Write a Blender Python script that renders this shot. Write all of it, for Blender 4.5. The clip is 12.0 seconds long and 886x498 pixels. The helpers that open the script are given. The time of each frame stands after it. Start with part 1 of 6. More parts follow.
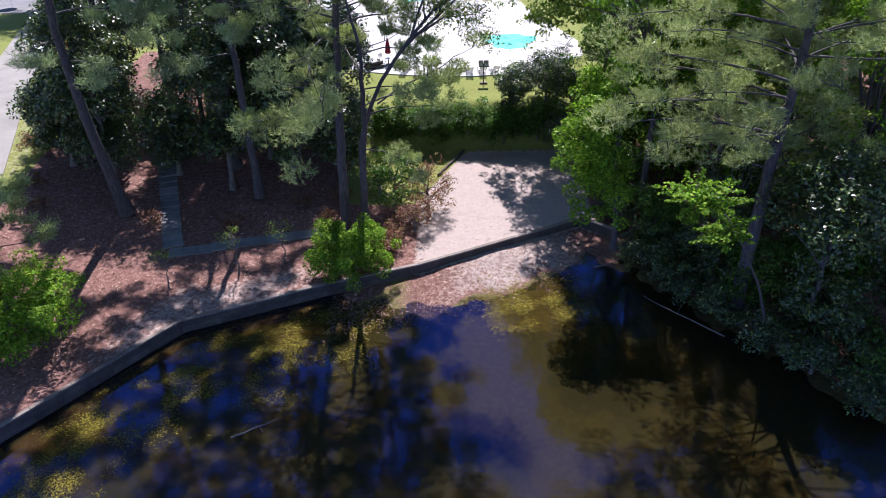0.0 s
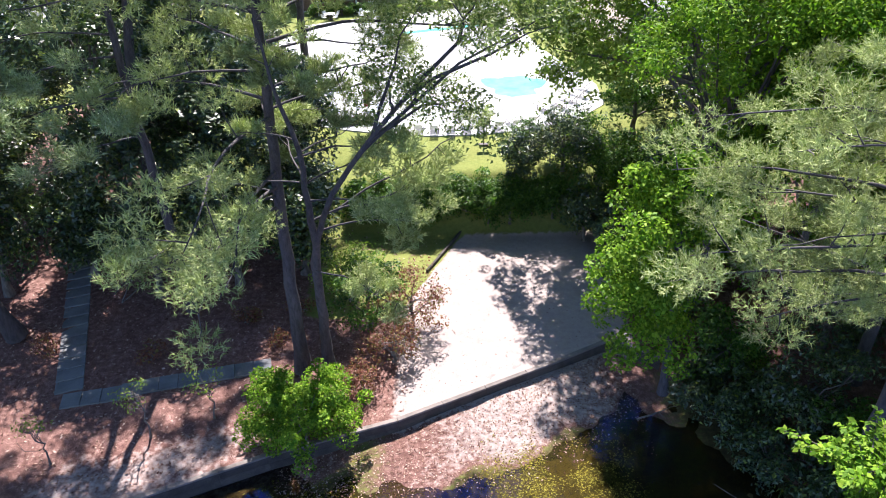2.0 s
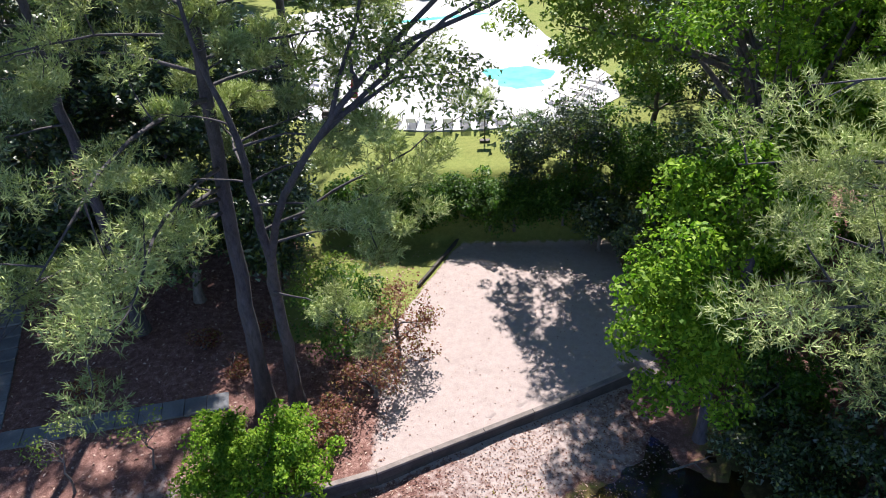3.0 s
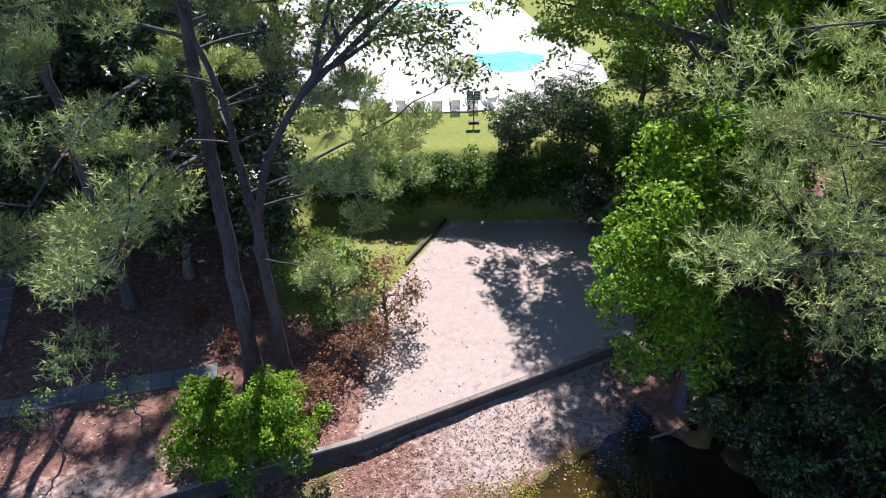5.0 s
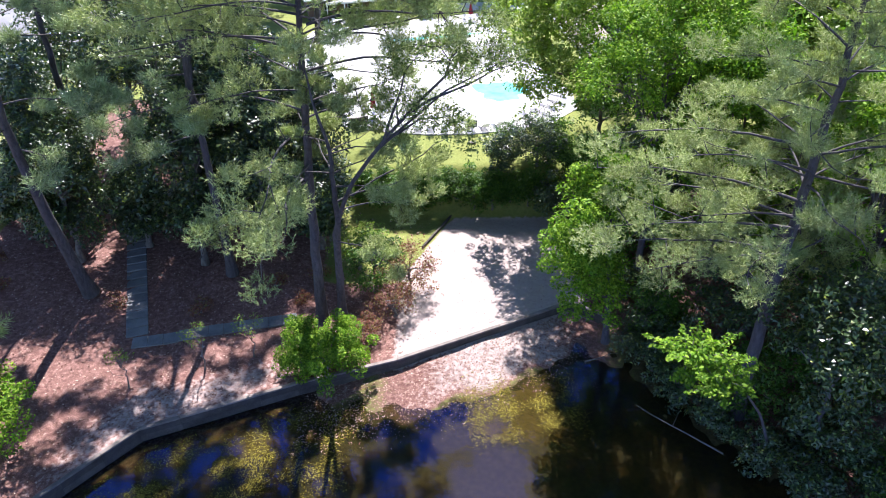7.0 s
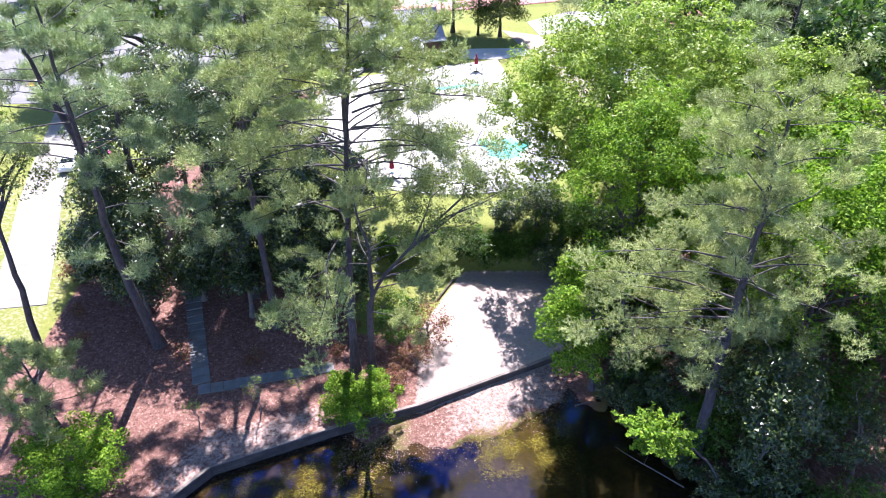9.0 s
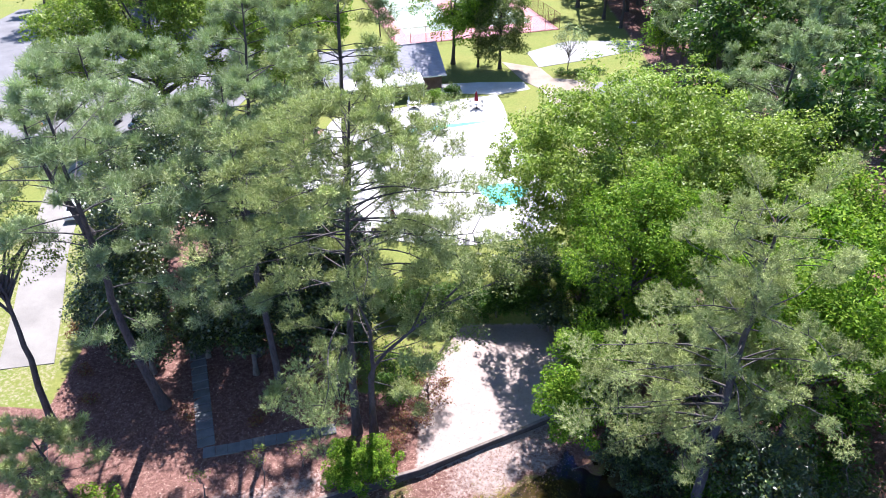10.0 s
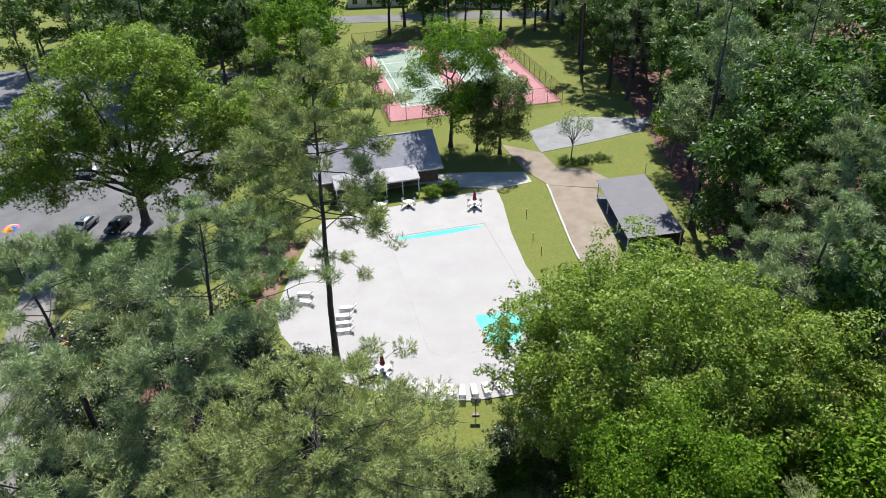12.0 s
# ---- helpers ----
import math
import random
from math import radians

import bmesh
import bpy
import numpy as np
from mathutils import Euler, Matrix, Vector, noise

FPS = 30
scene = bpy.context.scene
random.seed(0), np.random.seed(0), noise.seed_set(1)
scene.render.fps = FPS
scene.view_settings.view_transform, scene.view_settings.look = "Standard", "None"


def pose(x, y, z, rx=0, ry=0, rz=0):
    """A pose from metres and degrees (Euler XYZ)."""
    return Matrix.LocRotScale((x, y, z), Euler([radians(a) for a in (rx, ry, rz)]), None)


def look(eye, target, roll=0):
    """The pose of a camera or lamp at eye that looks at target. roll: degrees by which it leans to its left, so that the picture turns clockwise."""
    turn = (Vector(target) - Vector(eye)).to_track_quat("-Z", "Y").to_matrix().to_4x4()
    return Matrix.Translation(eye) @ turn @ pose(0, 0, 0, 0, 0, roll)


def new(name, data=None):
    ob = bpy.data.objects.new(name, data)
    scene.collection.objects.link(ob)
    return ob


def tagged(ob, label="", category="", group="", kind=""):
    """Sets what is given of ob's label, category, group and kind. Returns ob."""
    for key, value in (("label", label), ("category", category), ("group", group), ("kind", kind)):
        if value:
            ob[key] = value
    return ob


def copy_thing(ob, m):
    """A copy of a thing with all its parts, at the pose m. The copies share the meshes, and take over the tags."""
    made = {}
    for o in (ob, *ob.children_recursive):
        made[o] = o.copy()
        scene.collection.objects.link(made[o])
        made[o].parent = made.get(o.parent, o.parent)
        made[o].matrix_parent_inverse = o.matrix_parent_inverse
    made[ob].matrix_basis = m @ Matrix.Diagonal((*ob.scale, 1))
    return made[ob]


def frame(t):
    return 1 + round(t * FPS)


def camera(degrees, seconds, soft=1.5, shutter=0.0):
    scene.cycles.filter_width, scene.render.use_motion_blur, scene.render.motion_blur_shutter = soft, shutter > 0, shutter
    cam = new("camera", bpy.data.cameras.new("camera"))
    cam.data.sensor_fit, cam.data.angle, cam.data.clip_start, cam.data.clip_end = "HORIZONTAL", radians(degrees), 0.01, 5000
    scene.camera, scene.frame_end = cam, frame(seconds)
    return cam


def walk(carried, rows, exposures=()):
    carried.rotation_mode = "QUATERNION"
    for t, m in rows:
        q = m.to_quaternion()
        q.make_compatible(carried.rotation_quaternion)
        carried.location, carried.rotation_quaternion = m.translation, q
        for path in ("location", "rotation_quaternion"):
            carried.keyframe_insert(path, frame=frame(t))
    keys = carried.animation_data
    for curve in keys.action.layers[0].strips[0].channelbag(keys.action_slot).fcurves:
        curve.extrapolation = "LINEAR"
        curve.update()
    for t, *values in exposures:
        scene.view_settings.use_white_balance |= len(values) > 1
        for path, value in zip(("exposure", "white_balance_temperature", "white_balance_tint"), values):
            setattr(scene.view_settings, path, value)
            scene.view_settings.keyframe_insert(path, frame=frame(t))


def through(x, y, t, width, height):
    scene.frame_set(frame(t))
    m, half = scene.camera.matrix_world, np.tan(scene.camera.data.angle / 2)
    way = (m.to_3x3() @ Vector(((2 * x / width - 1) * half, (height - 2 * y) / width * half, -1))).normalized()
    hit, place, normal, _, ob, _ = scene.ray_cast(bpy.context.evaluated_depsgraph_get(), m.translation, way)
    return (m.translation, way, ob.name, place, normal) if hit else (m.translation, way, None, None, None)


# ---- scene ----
# ---- camera and its flight ----
cam = camera(63.3, 12.0, soft=0.95)
PATH = [
    (0, (0.168, 0.482, 27.709), (0.131, 2.173, 26.642), -1.6),
    (0.5, (0.358, 3.445, 27.882), (0.317, 5.137, 26.816), -1.8),
    (1, (0.458, 7.34, 27.601), (0.417, 9.033, 26.537), -1.9),
    (1.5, (0.437, 11.408, 26.715), (0.402, 13.108, 25.662), -2.0),
    (2, (0.863, 15.141, 26.588), (0.819, 16.847, 25.545), -2.3),
    (2.5, (0.942, 18.336, 25.19), (0.9, 20.047, 24.156), -2.2),
    (3, (1.319, 20.867, 23.663), (1.264, 22.576, 22.626), -2.3),
    (5, (1.689, 19.948, 22.89), (1.648, 21.653, 21.846), -2.0),
    (5.5, (1.735, 17.377, 24.048), (1.692, 19.078, 22.997), -1.8),
    (6, (1.588, 13.695, 26.488), (1.552, 15.392, 25.429), -1.7),
    (6.5, (1.507, 9.517, 28.797), (1.473, 11.213, 27.738), -1.4),
    (8.5, (0.853, 1.491, 38.035), (0.813, 3.175, 36.956), -1.4),
    (9, (0.742, 1.101, 40.611), (0.7, 2.785, 39.533), -1.5),
    (9.5, (0.829, 1.46, 43.146), (0.785, 3.142, 42.064), -1.6),
    (10, (1.024, 3.038, 45.733), (0.977, 4.721, 44.653), -1.7),
    (10.5, (1.064, 5.558, 48.176), (1.017, 7.242, 47.097), -1.6),
    (11, (1.275, 8.65, 50.561), (1.227, 10.336, 49.486), -1.9),
    (11.5, (1.639, 12.294, 53.043), (1.589, 13.981, 51.971), -1.8),
    (12, (1.826, 16.328, 54.57), (1.775, 18.017, 53.502), -1.8),
]
EXPOSURES = [
    (0.0, 1.27, 6150, 17), (0.5, 1.45, 6120, 17), (1.5, 1.86, 6300, 14), (2.0, 1.86, 6400, 13), (2.5, 1.62, 6450, 11), (3.0, 1.42, 6450, 10), (5.0, 1.38, 6350, 11), (6.0, 1.64, 6250, 11), (6.5, 1.78, 6150, 12),
    (8.5, 2.18, 6250, 19), (9.0, 2.12, 6200, 19), (9.5, 2.02, 6200, 17), (10.0, 1.8, 6200, 15), (10.5, 1.62, 6250, 14), (11.2, 1.29, 6450, 11), (12.0, 0.80, 6600, 5),
]
walk(cam, [(t, look(eye, target, roll)) for t, eye, target, roll in PATH], exposures=EXPOSURES)

# ---- world, sun, exposure ----
SUN_UP, SUN_AZ = 57.0, 4.0          # degrees above the horizon; degrees to the right of straight ahead
world = bpy.data.worlds.new("sky")
scene.world = world
world.use_nodes = True
wn = world.node_tree
sky = wn.nodes.new("ShaderNodeTexSky")
sky.sky_type, sky.sun_disc = "NISHITA", False
sky.air_density, sky.dust_density, sky.ozone_density = 0.8, 0.0, 4.0
sky.sun_elevation, sky.sun_rotation = radians(SUN_UP), radians(SUN_AZ)
wn.nodes["Background"].inputs["Strength"].default_value = 0.095
wn.links.new(sky.outputs[0], wn.nodes["Background"].inputs["Color"])
sun = new("sun", bpy.data.lights.new("sun", "SUN"))
sun.data.energy, sun.data.angle, sun.data.color = 4.9, radians(0.53), (1.0, 0.945, 0.905)
_se, _sa = radians(SUN_UP), radians(SUN_AZ)
sun.matrix_world = look((200 * math.cos(_se) * math.sin(_sa), 200 * math.cos(_se) * math.cos(_sa), 200 * math.sin(_se)), (0, 0, 0))

# ---- small tools ----
def link_mesh(name, mesh, material, parent=None, label=""):
    ob = new(name, mesh)
    if material is not None and not mesh.materials:
        mesh.materials.append(material)
    if parent is not None:
        ob.parent = parent
    if label:
        ob["label"] = label
    return ob


def part(name, bm, material, parent=None, label="", smooth=False):
    """Links a bmesh as one mesh object under a thing or a part."""
    mesh = bpy.data.meshes.new(name)
    bm.to_mesh(mesh)
    bm.free()
    if smooth:
        mesh.polygons.foreach_set("use_smooth", [True] * len(mesh.polygons))
    return link_mesh(name, mesh, material, parent, label)


def thing(name, x, y, z, turn=0.0, label="", category="", group="", kind=""):
    ob = new(name)
    ob.empty_display_size = 0.2
    ob.matrix_basis = pose(x, y, z, 0, 0, turn)
    return tagged(ob, label, category, group, kind)


def array_mesh(name, verts, faces, smooth=False):
    """A mesh from arrays: verts (n, 3), faces (m, k), all faces with k corners."""
    verts, faces = np.asarray(verts, dtype=np.float32), np.asarray(faces, dtype=np.int32)
    mesh = bpy.data.meshes.new(name)
    k = faces.shape[1]
    mesh.vertices.add(len(verts))
    mesh.vertices.foreach_set("co", verts.ravel())
    mesh.loops.add(faces.size)
    mesh.loops.foreach_set("vertex_index", faces.ravel())
    mesh.polygons.add(len(faces))
    mesh.polygons.foreach_set("loop_start", np.arange(0, faces.size, k, dtype=np.int32))
    if smooth:
        mesh.polygons.foreach_set("use_smooth", np.ones(len(faces), dtype=bool))
    mesh.update(calc_edges=True)
    return mesh


def box(sx, sy, sz, at=(0, 0, 0), bevel=0.0, bm=None, turn=0.0):
    """A box standing on at (its base centre), edges rounded by bevel."""
    bm = bm or bmesh.new()
    made = bmesh.ops.create_cube(bm, size=1.0)["verts"]
    m = Matrix.Translation(at) @ Matrix.Rotation(radians(turn), 4, "Z") @ Matrix.Translation((0, 0, sz / 2)) @ Matrix.Diagonal((sx, sy, sz, 1))
    bmesh.ops.transform(bm, matrix=m, verts=made)
    if bevel:
        edges = list({e for v in made for e in v.link_edges})
        bmesh.ops.bevel(bm, geom=edges, offset=bevel, segments=1, affect="EDGES", profile=0.5)
    return bm


def rod(a, b, r0, r1=None, sides=10, bm=None):
    """A straight round bar from a to b."""
    bm = bm or bmesh.new()
    a, b = Vector(a), Vector(b)
    r1 = r0 if r1 is None else r1
    m = Matrix.Translation((a + b) / 2) @ (b - a).to_track_quat("Z", "Y").to_matrix().to_4x4()
    bmesh.ops.create_cone(bm, cap_ends=True, segments=sides, radius1=r0, radius2=max(r1, 1e-4), depth=(b - a).length, matrix=m)
    return bm


def lathe(profile, sides=18, bm=None):
    """A turned solid from (radius, height) pairs, bottom to top."""
    bm = bm or bmesh.new()
    rings = [[bm.verts.new((r * math.cos(2 * math.pi * i / sides), r * math.sin(2 * math.pi * i / sides), z)) for i in range(sides)] for r, z in profile]
    for a, b in zip(rings, rings[1:]):
        for i in range(sides):
            bm.faces.new((a[i], a[(i + 1) % sides], b[(i + 1) % sides], b[i]))
    bm.faces.new(rings[0][::-1])
    bm.faces.new(rings[-1])
    return bm


def prism(outline, z0, z1, bm=None):
    """An upright solid with the given plan outline."""
    bm = bm or bmesh.new()
    lo = [bm.verts.new((x, y, z0)) for x, y in outline]
    hi = [bm.verts.new((x, y, z1)) for x, y in outline]
    n = len(outline)
    for i in range(n):
        bm.faces.new((lo[i], lo[(i + 1) % n], hi[(i + 1) % n], hi[i]))
    bm.faces.new(hi)
    bm.faces.new(lo[::-1])
    bmesh.ops.recalc_face_normals(bm, faces=bm.faces)
    return bm


def tube_arrays(points, radii, sides=7):
    """Rings of a tapered tube along points; gives verts and quads."""
    P, R = np.asarray(points, float), np.asarray(radii, float)
    T = np.gradient(P, axis=0)
    T /= np.linalg.norm(T, axis=1)[:, None] + 1e-9
    ref = np.array([1.0, 0.0, 0.0]) if abs(T[0][0]) < 0.8 else np.array([0.0, 1.0, 0.0])
    A = np.cross(T, ref)
    A /= np.linalg.norm(A, axis=1)[:, None] + 1e-9
    B = np.cross(T, A)
    ang = np.linspace(0, 2 * np.pi, sides, endpoint=False)
    V = P[:, None] + R[:, None, None] * (np.cos(ang)[None, :, None] * A[:, None] + np.sin(ang)[None, :, None] * B[:, None])
    n = len(P)
    i, j = np.meshgrid(np.arange(n - 1), np.arange(sides), indexing="ij")
    q = np.stack([i * sides + j, i * sides + (j + 1) % sides, (i + 1) * sides + (j + 1) % sides, (i + 1) * sides + j], -1).reshape(-1, 4)
    return V.reshape(-1, 3), q


def join_arrays(pieces):
    vs, fs, o = [], [], 0
    for v, f in pieces:
        vs.append(v)
        fs.append(f + o)
        o += len(v)
    return np.concatenate(vs), np.concatenate(fs)


# ---- materials ----
class Nodes:
    """A short way to wire a node material."""

    def __init__(self, name, roughness=0.8, metallic=0.0, specular=0.5):
        self.mat = bpy.data.materials.new(name)
        self.mat.use_nodes = True
        self.t = self.mat.node_tree
        self.b = self.t.nodes["Principled BSDF"]
        self.b.inputs["Roughness"].default_value = roughness
        self.b.inputs["Metallic"].default_value = metallic
        self.b.inputs["Specular IOR Level"].default_value = specular
        self.out = self.t.nodes["Material Output"]
        self.geo = self.node("ShaderNodeNewGeometry")

    def node(self, kind, **sets):
        n = self.t.nodes.new(kind)
        for k, v in sets.items():
            n.inputs[k].default_value = v
        return n

    def link(self, a, b):
        self.t.links.new(a, b)

    def place(self):
        return self.geo.outputs["Position"]

    def noise(self, scale, detail=4.0, rough=0.6, stretch=None, local=False):
        n = self.node("ShaderNodeTexNoise", Scale=scale, Detail=detail, Roughness=rough)
        src = self.node("ShaderNodeTexCoord").outputs["Object"] if local else self.place()
        if stretch:
            m = self.node("ShaderNodeMapping", Scale=stretch)
            self.link(src, m.inputs["Vector"])
            src = m.outputs[0]
        self.link(src, n.inputs["Vector"])
        return n.outputs["Fac"]

    def ramp(self, fac, stops):
        r = self.node("ShaderNodeValToRGB")
        e = r.color_ramp.elements
        while len(e) < len(stops):
            e.new(0.5)
        for el, (p, c) in zip(e, stops):
            el.position, el.color = p, (*c, 1.0)
        self.link(fac, r.inputs["Fac"])
        return r.outputs["Color"]

    def mix(self, fac, a, b, blend="MIX"):
        m = self.t.nodes.new("ShaderNodeMix")
        m.data_type, m.blend_type = "RGBA", blend
        for key, v in ((0, fac), (6, a), (7, b)):
            if isinstance(v, (int, float)):
                m.inputs[key].default_value = v
            elif isinstance(v, tuple):
                m.inputs[key].default_value = (*v, 1.0)
            else:
                self.link(v, m.inputs[key])
        return m.outputs[2]

    def math(self, op, a, b=0.0, c=None, clamp=False):
        m = self.t.nodes.new("ShaderNodeMath")
        m.operation, m.use_clamp = op, clamp
        for i, v in enumerate((a, b) if c is None else (a, b, c)):
            if isinstance(v, (int, float)):
                m.inputs[i].default_value = v
            else:
                self.link(v, m.inputs[i])
        return m.outputs[0]

    def colour(self, c):
        self.link(c, self.b.inputs["Base Color"])

    def bump(self, height, strength=0.4, distance=0.02):
        n = self.node("ShaderNodeBump", Strength=strength, Distance=distance)
        self.link(height, n.inputs["Height"])
        self.link(n.outputs[0], self.b.inputs["Normal"])


def surface(name, dark, light, scale=3.0, fine=40.0, roughness=0.8, metallic=0.0, bump=0.3, stretch=None, local=False, vary=0.0, specular=0.5):
    """A mottled surface: two colours mixed at a coarse and a fine scale, with fine relief."""
    n = Nodes(name, roughness, metallic, specular)
    coarse, grain = n.noise(scale, 5.0, 0.62, stretch, local), n.noise(fine, 3.0, 0.6, stretch, local)
    fac = n.math("ADD", n.math("MULTIPLY", coarse, 0.65), n.math("MULTIPLY", grain, 0.35))
    c = n.ramp(fac, [(0.34, dark), (0.66, light)])
    if vary:
        info = n.node("ShaderNodeObjectInfo")
        c = n.mix(1.0, c, n.ramp(info.outputs["Random"], [(0.0, (1 - vary,) * 3), (1.0, (1 + vary,) * 3)]), "MULTIPLY")
    n.colour(c)
    if bump:
        n.bump(grain, bump, 0.02)
    return n.mat


def foliage(name, stops, through=0.4, roughness=0.45, patch=0.35, specular=0.3):
    """Leaves: a colour of its own for each leaf, broad patches of tone, and light that shines through."""
    n = Nodes(name, roughness, 0.0, specular)
    leaf = n.ramp(n.geo.outputs["Random Per Island"], stops)
    tone = n.ramp(n.noise(0.55, 3.0), [(0.3, (1 - patch,) * 3), (0.7, (1 + patch * 0.6,) * 3)])
    c = n.mix(1.0, leaf, tone, "MULTIPLY")
    n.colour(c)
    glow = n.node("ShaderNodeBsdfTranslucent")
    n.link(n.mix(1.0, c, (1.2, 1.45, 0.7), "MULTIPLY"), glow.inputs["Color"])
    m = n.node("ShaderNodeMixShader", Fac=through)
    n.link(n.b.outputs[0], m.inputs[1])
    n.link(glow.outputs[0], m.inputs[2])
    n.link(m.outputs[0], n.out.inputs["Surface"])
    return n.mat


M_NEEDLE = foliage("pine_needles", [(0.0, (0.20, 0.245, 0.09)), (0.5, (0.305, 0.352, 0.137)), (0.9, (0.405, 0.44, 0.195)), (1.0, (0.45, 0.47, 0.26))], 0.14, 0.5, patch=0.45, specular=0.08)
M_NEEDLE_COOL = foliage("pine_needles_cool", [(0.0, (0.185, 0.25, 0.118)), (0.5, (0.27, 0.335, 0.168)), (0.9, (0.36, 0.415, 0.235)), (1.0, (0.42, 0.46, 0.31))], 0.14, 0.5, patch=0.45, specular=0.08)
M_OAK = foliage("oak_leaves", [(0.0, (0.108, 0.172, 0.022)), (0.55, (0.196, 0.276, 0.040)), (0.92, (0.295, 0.366, 0.072)), (1.0, (0.38, 0.415, 0.13))], 0.36, specular=0.2)
M_OLIVE = foliage("olive_leaves", [(0.0, (0.06, 0.095, 0.025)), (0.5, (0.13, 0.17, 0.05)), (0.9, (0.22, 0.25, 0.09)), (1.0, (0.34, 0.36, 0.2))], 0.45)
M_BRIGHT = foliage("young_leaves", [(0.0, (0.05, 0.12, 0.008)), (0.5, (0.12, 0.225, 0.016)), (1.0, (0.245, 0.35, 0.036))], 0.36, 0.55, specular=0.12)
M_GREEN = foliage("broad_leaves", [(0.0, (0.02, 0.06, 0.007)), (0.5, (0.05, 0.115, 0.013)), (1.0, (0.12, 0.20, 0.03))], 0.45)
M_DARK = foliage("glossy_dark_leaves", [(0.0, (0.012, 0.030, 0.008)), (0.6, (0.03, 0.062, 0.015)), (0.88, (0.075, 0.12, 0.022)), (1.0, (0.22, 0.25, 0.035))], 0.2, 0.4, specular=0.7)
M_REDLEAF = foliage("reddish_leaves", [(0.0, (0.10, 0.03, 0.026)), (0.6, (0.22, 0.085, 0.06)), (1.0, (0.17, 0.18, 0.05))], 0.42)
M_FAR = foliage("woodland_leaves", [(0.0, (0.02, 0.055, 0.008)), (0.5, (0.055, 0.115, 0.016)), (1.0, (0.13, 0.20, 0.04))], 0.4)
M_CLIPPED = foliage("clipped_shrub_leaves", [(0.0, (0.06, 0.13, 0.006)), (0.5, (0.13, 0.23, 0.01)), (1.0, (0.22, 0.31, 0.02))], 0.42)
M_BARK = surface("pine_bark", (0.026, 0.023, 0.027), (0.098, 0.085, 0.088), 2.0, 16.0, 0.95, bump=0.8, stretch=(3, 3, 0.7))
M_BARK_GREY = surface("grey_bark", (0.05, 0.043, 0.04), (0.19, 0.165, 0.15), 3.0, 22.0, 0.9, bump=0.6, stretch=(2, 2, 0.8))
M_CONCRETE = surface("pale_concrete", (0.34, 0.33, 0.315), (0.48, 0.465, 0.44), 0.5, 12.0, 0.85, bump=0.15)
M_DRIVE = surface("old_drive_concrete", (0.15, 0.141, 0.133), (0.225, 0.214, 0.202), 0.4, 12.0, 0.9, bump=0.2)
M_YARD = surface("grey_yard_paving", (0.15, 0.155, 0.165), (0.25, 0.255, 0.265), 0.5, 12.0, 0.85, bump=0.15)
M_DECK = surface("white_deck_coating", (0.292, 0.284, 0.29), (0.35, 0.342, 0.348), 0.35, 9.0, 0.75, bump=0.1)
M_PLASTER = surface("pool_plaster", (0.305, 0.296, 0.303), (0.35, 0.342, 0.348), 0.3, 6.0, 0.8, bump=0.05)
M_POOLTILE = surface("turquoise_pool_paint", (0.34, 0.74, 0.71), (0.46, 0.82, 0.79), 0.6, 9.0, 0.4, bump=0.05)
M_ASPHALT = surface("worn_asphalt", (0.09, 0.09, 0.10), (0.16, 0.16, 0.175), 0.25, 25.0, 0.9, bump=0.3)
M_PATH = surface("sandy_path", (0.18, 0.145, 0.115), (0.285, 0.24, 0.20), 0.4, 18.0, 0.95, bump=0.3)
M_MULCH = surface("brown_mulch", (0.10, 0.055, 0.04), (0.26, 0.16, 0.12), 0.9, 22.0, 0.95, bump=0.6)
M_COURT_RED = surface("pink_court_surface", (0.31, 0.135, 0.148), (0.41, 0.19, 0.205), 0.25, 10.0, 0.85, bump=0.1)
M_COURT_GREEN = surface("pale_green_court_surface", (0.16, 0.24, 0.19), (0.27, 0.32, 0.27), 0.25, 10.0, 0.85, bump=0.1)
M_WHITE = surface("white_paint", (0.70, 0.70, 0.68), (0.80, 0.80, 0.78), 2.0, 20.0, 0.6, bump=0.05)
M_SHINGLE = surface("grey_shingles", (0.20, 0.20, 0.235), (0.29, 0.29, 0.335), 0.8, 14.0, 0.9, bump=0.5, vary=0.18)
M_BRICKWALL = surface("brown_brick", (0.16, 0.09, 0.07), (0.27, 0.17, 0.13), 2.0, 25.0, 0.9)
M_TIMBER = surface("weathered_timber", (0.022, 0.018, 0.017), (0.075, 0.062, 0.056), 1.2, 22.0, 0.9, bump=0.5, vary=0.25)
# paler copy of the timber: sunlight on the wall's top put into the colour
M_TIMBER_CAP_LIT = surface("weathered_cap_timber_lit", (0.07, 0.058, 0.053), (0.20, 0.165, 0.15), 1.2, 22.0, 0.85, bump=0.5, vary=0.2)
M_DARKMETAL = surface("dark_metal", (0.03, 0.022, 0.02), (0.07, 0.05, 0.045), 3.0, 30.0, 0.5, 0.3, 0.1)
M_REDFABRIC = surface("dark_red_canvas", (0.20, 0.012, 0.025), (0.33, 0.02, 0.045), 2.0, 60.0, 0.9, bump=0.2)
M_STRAP = surface("white_vinyl_straps", (0.55, 0.55, 0.54), (0.72, 0.72, 0.70), 4.0, 40.0, 0.5, bump=0.1)
M_SIGN = surface("dark_sign_face", (0.05, 0.05, 0.05), (0.12, 0.12, 0.11), 4.0, 30.0, 0.5, bump=0.1)
M_GLASS = surface("dark_window_glass", (0.012, 0.014, 0.018), (0.03, 0.034, 0.04), 1.0, 8.0, 0.08, bump=0.0)
M_BLACKCAR = surface("black_car_paint", (0.010, 0.010, 0.012), (0.018, 0.018, 0.02), 1.0, 10.0, 0.15, bump=0.0)
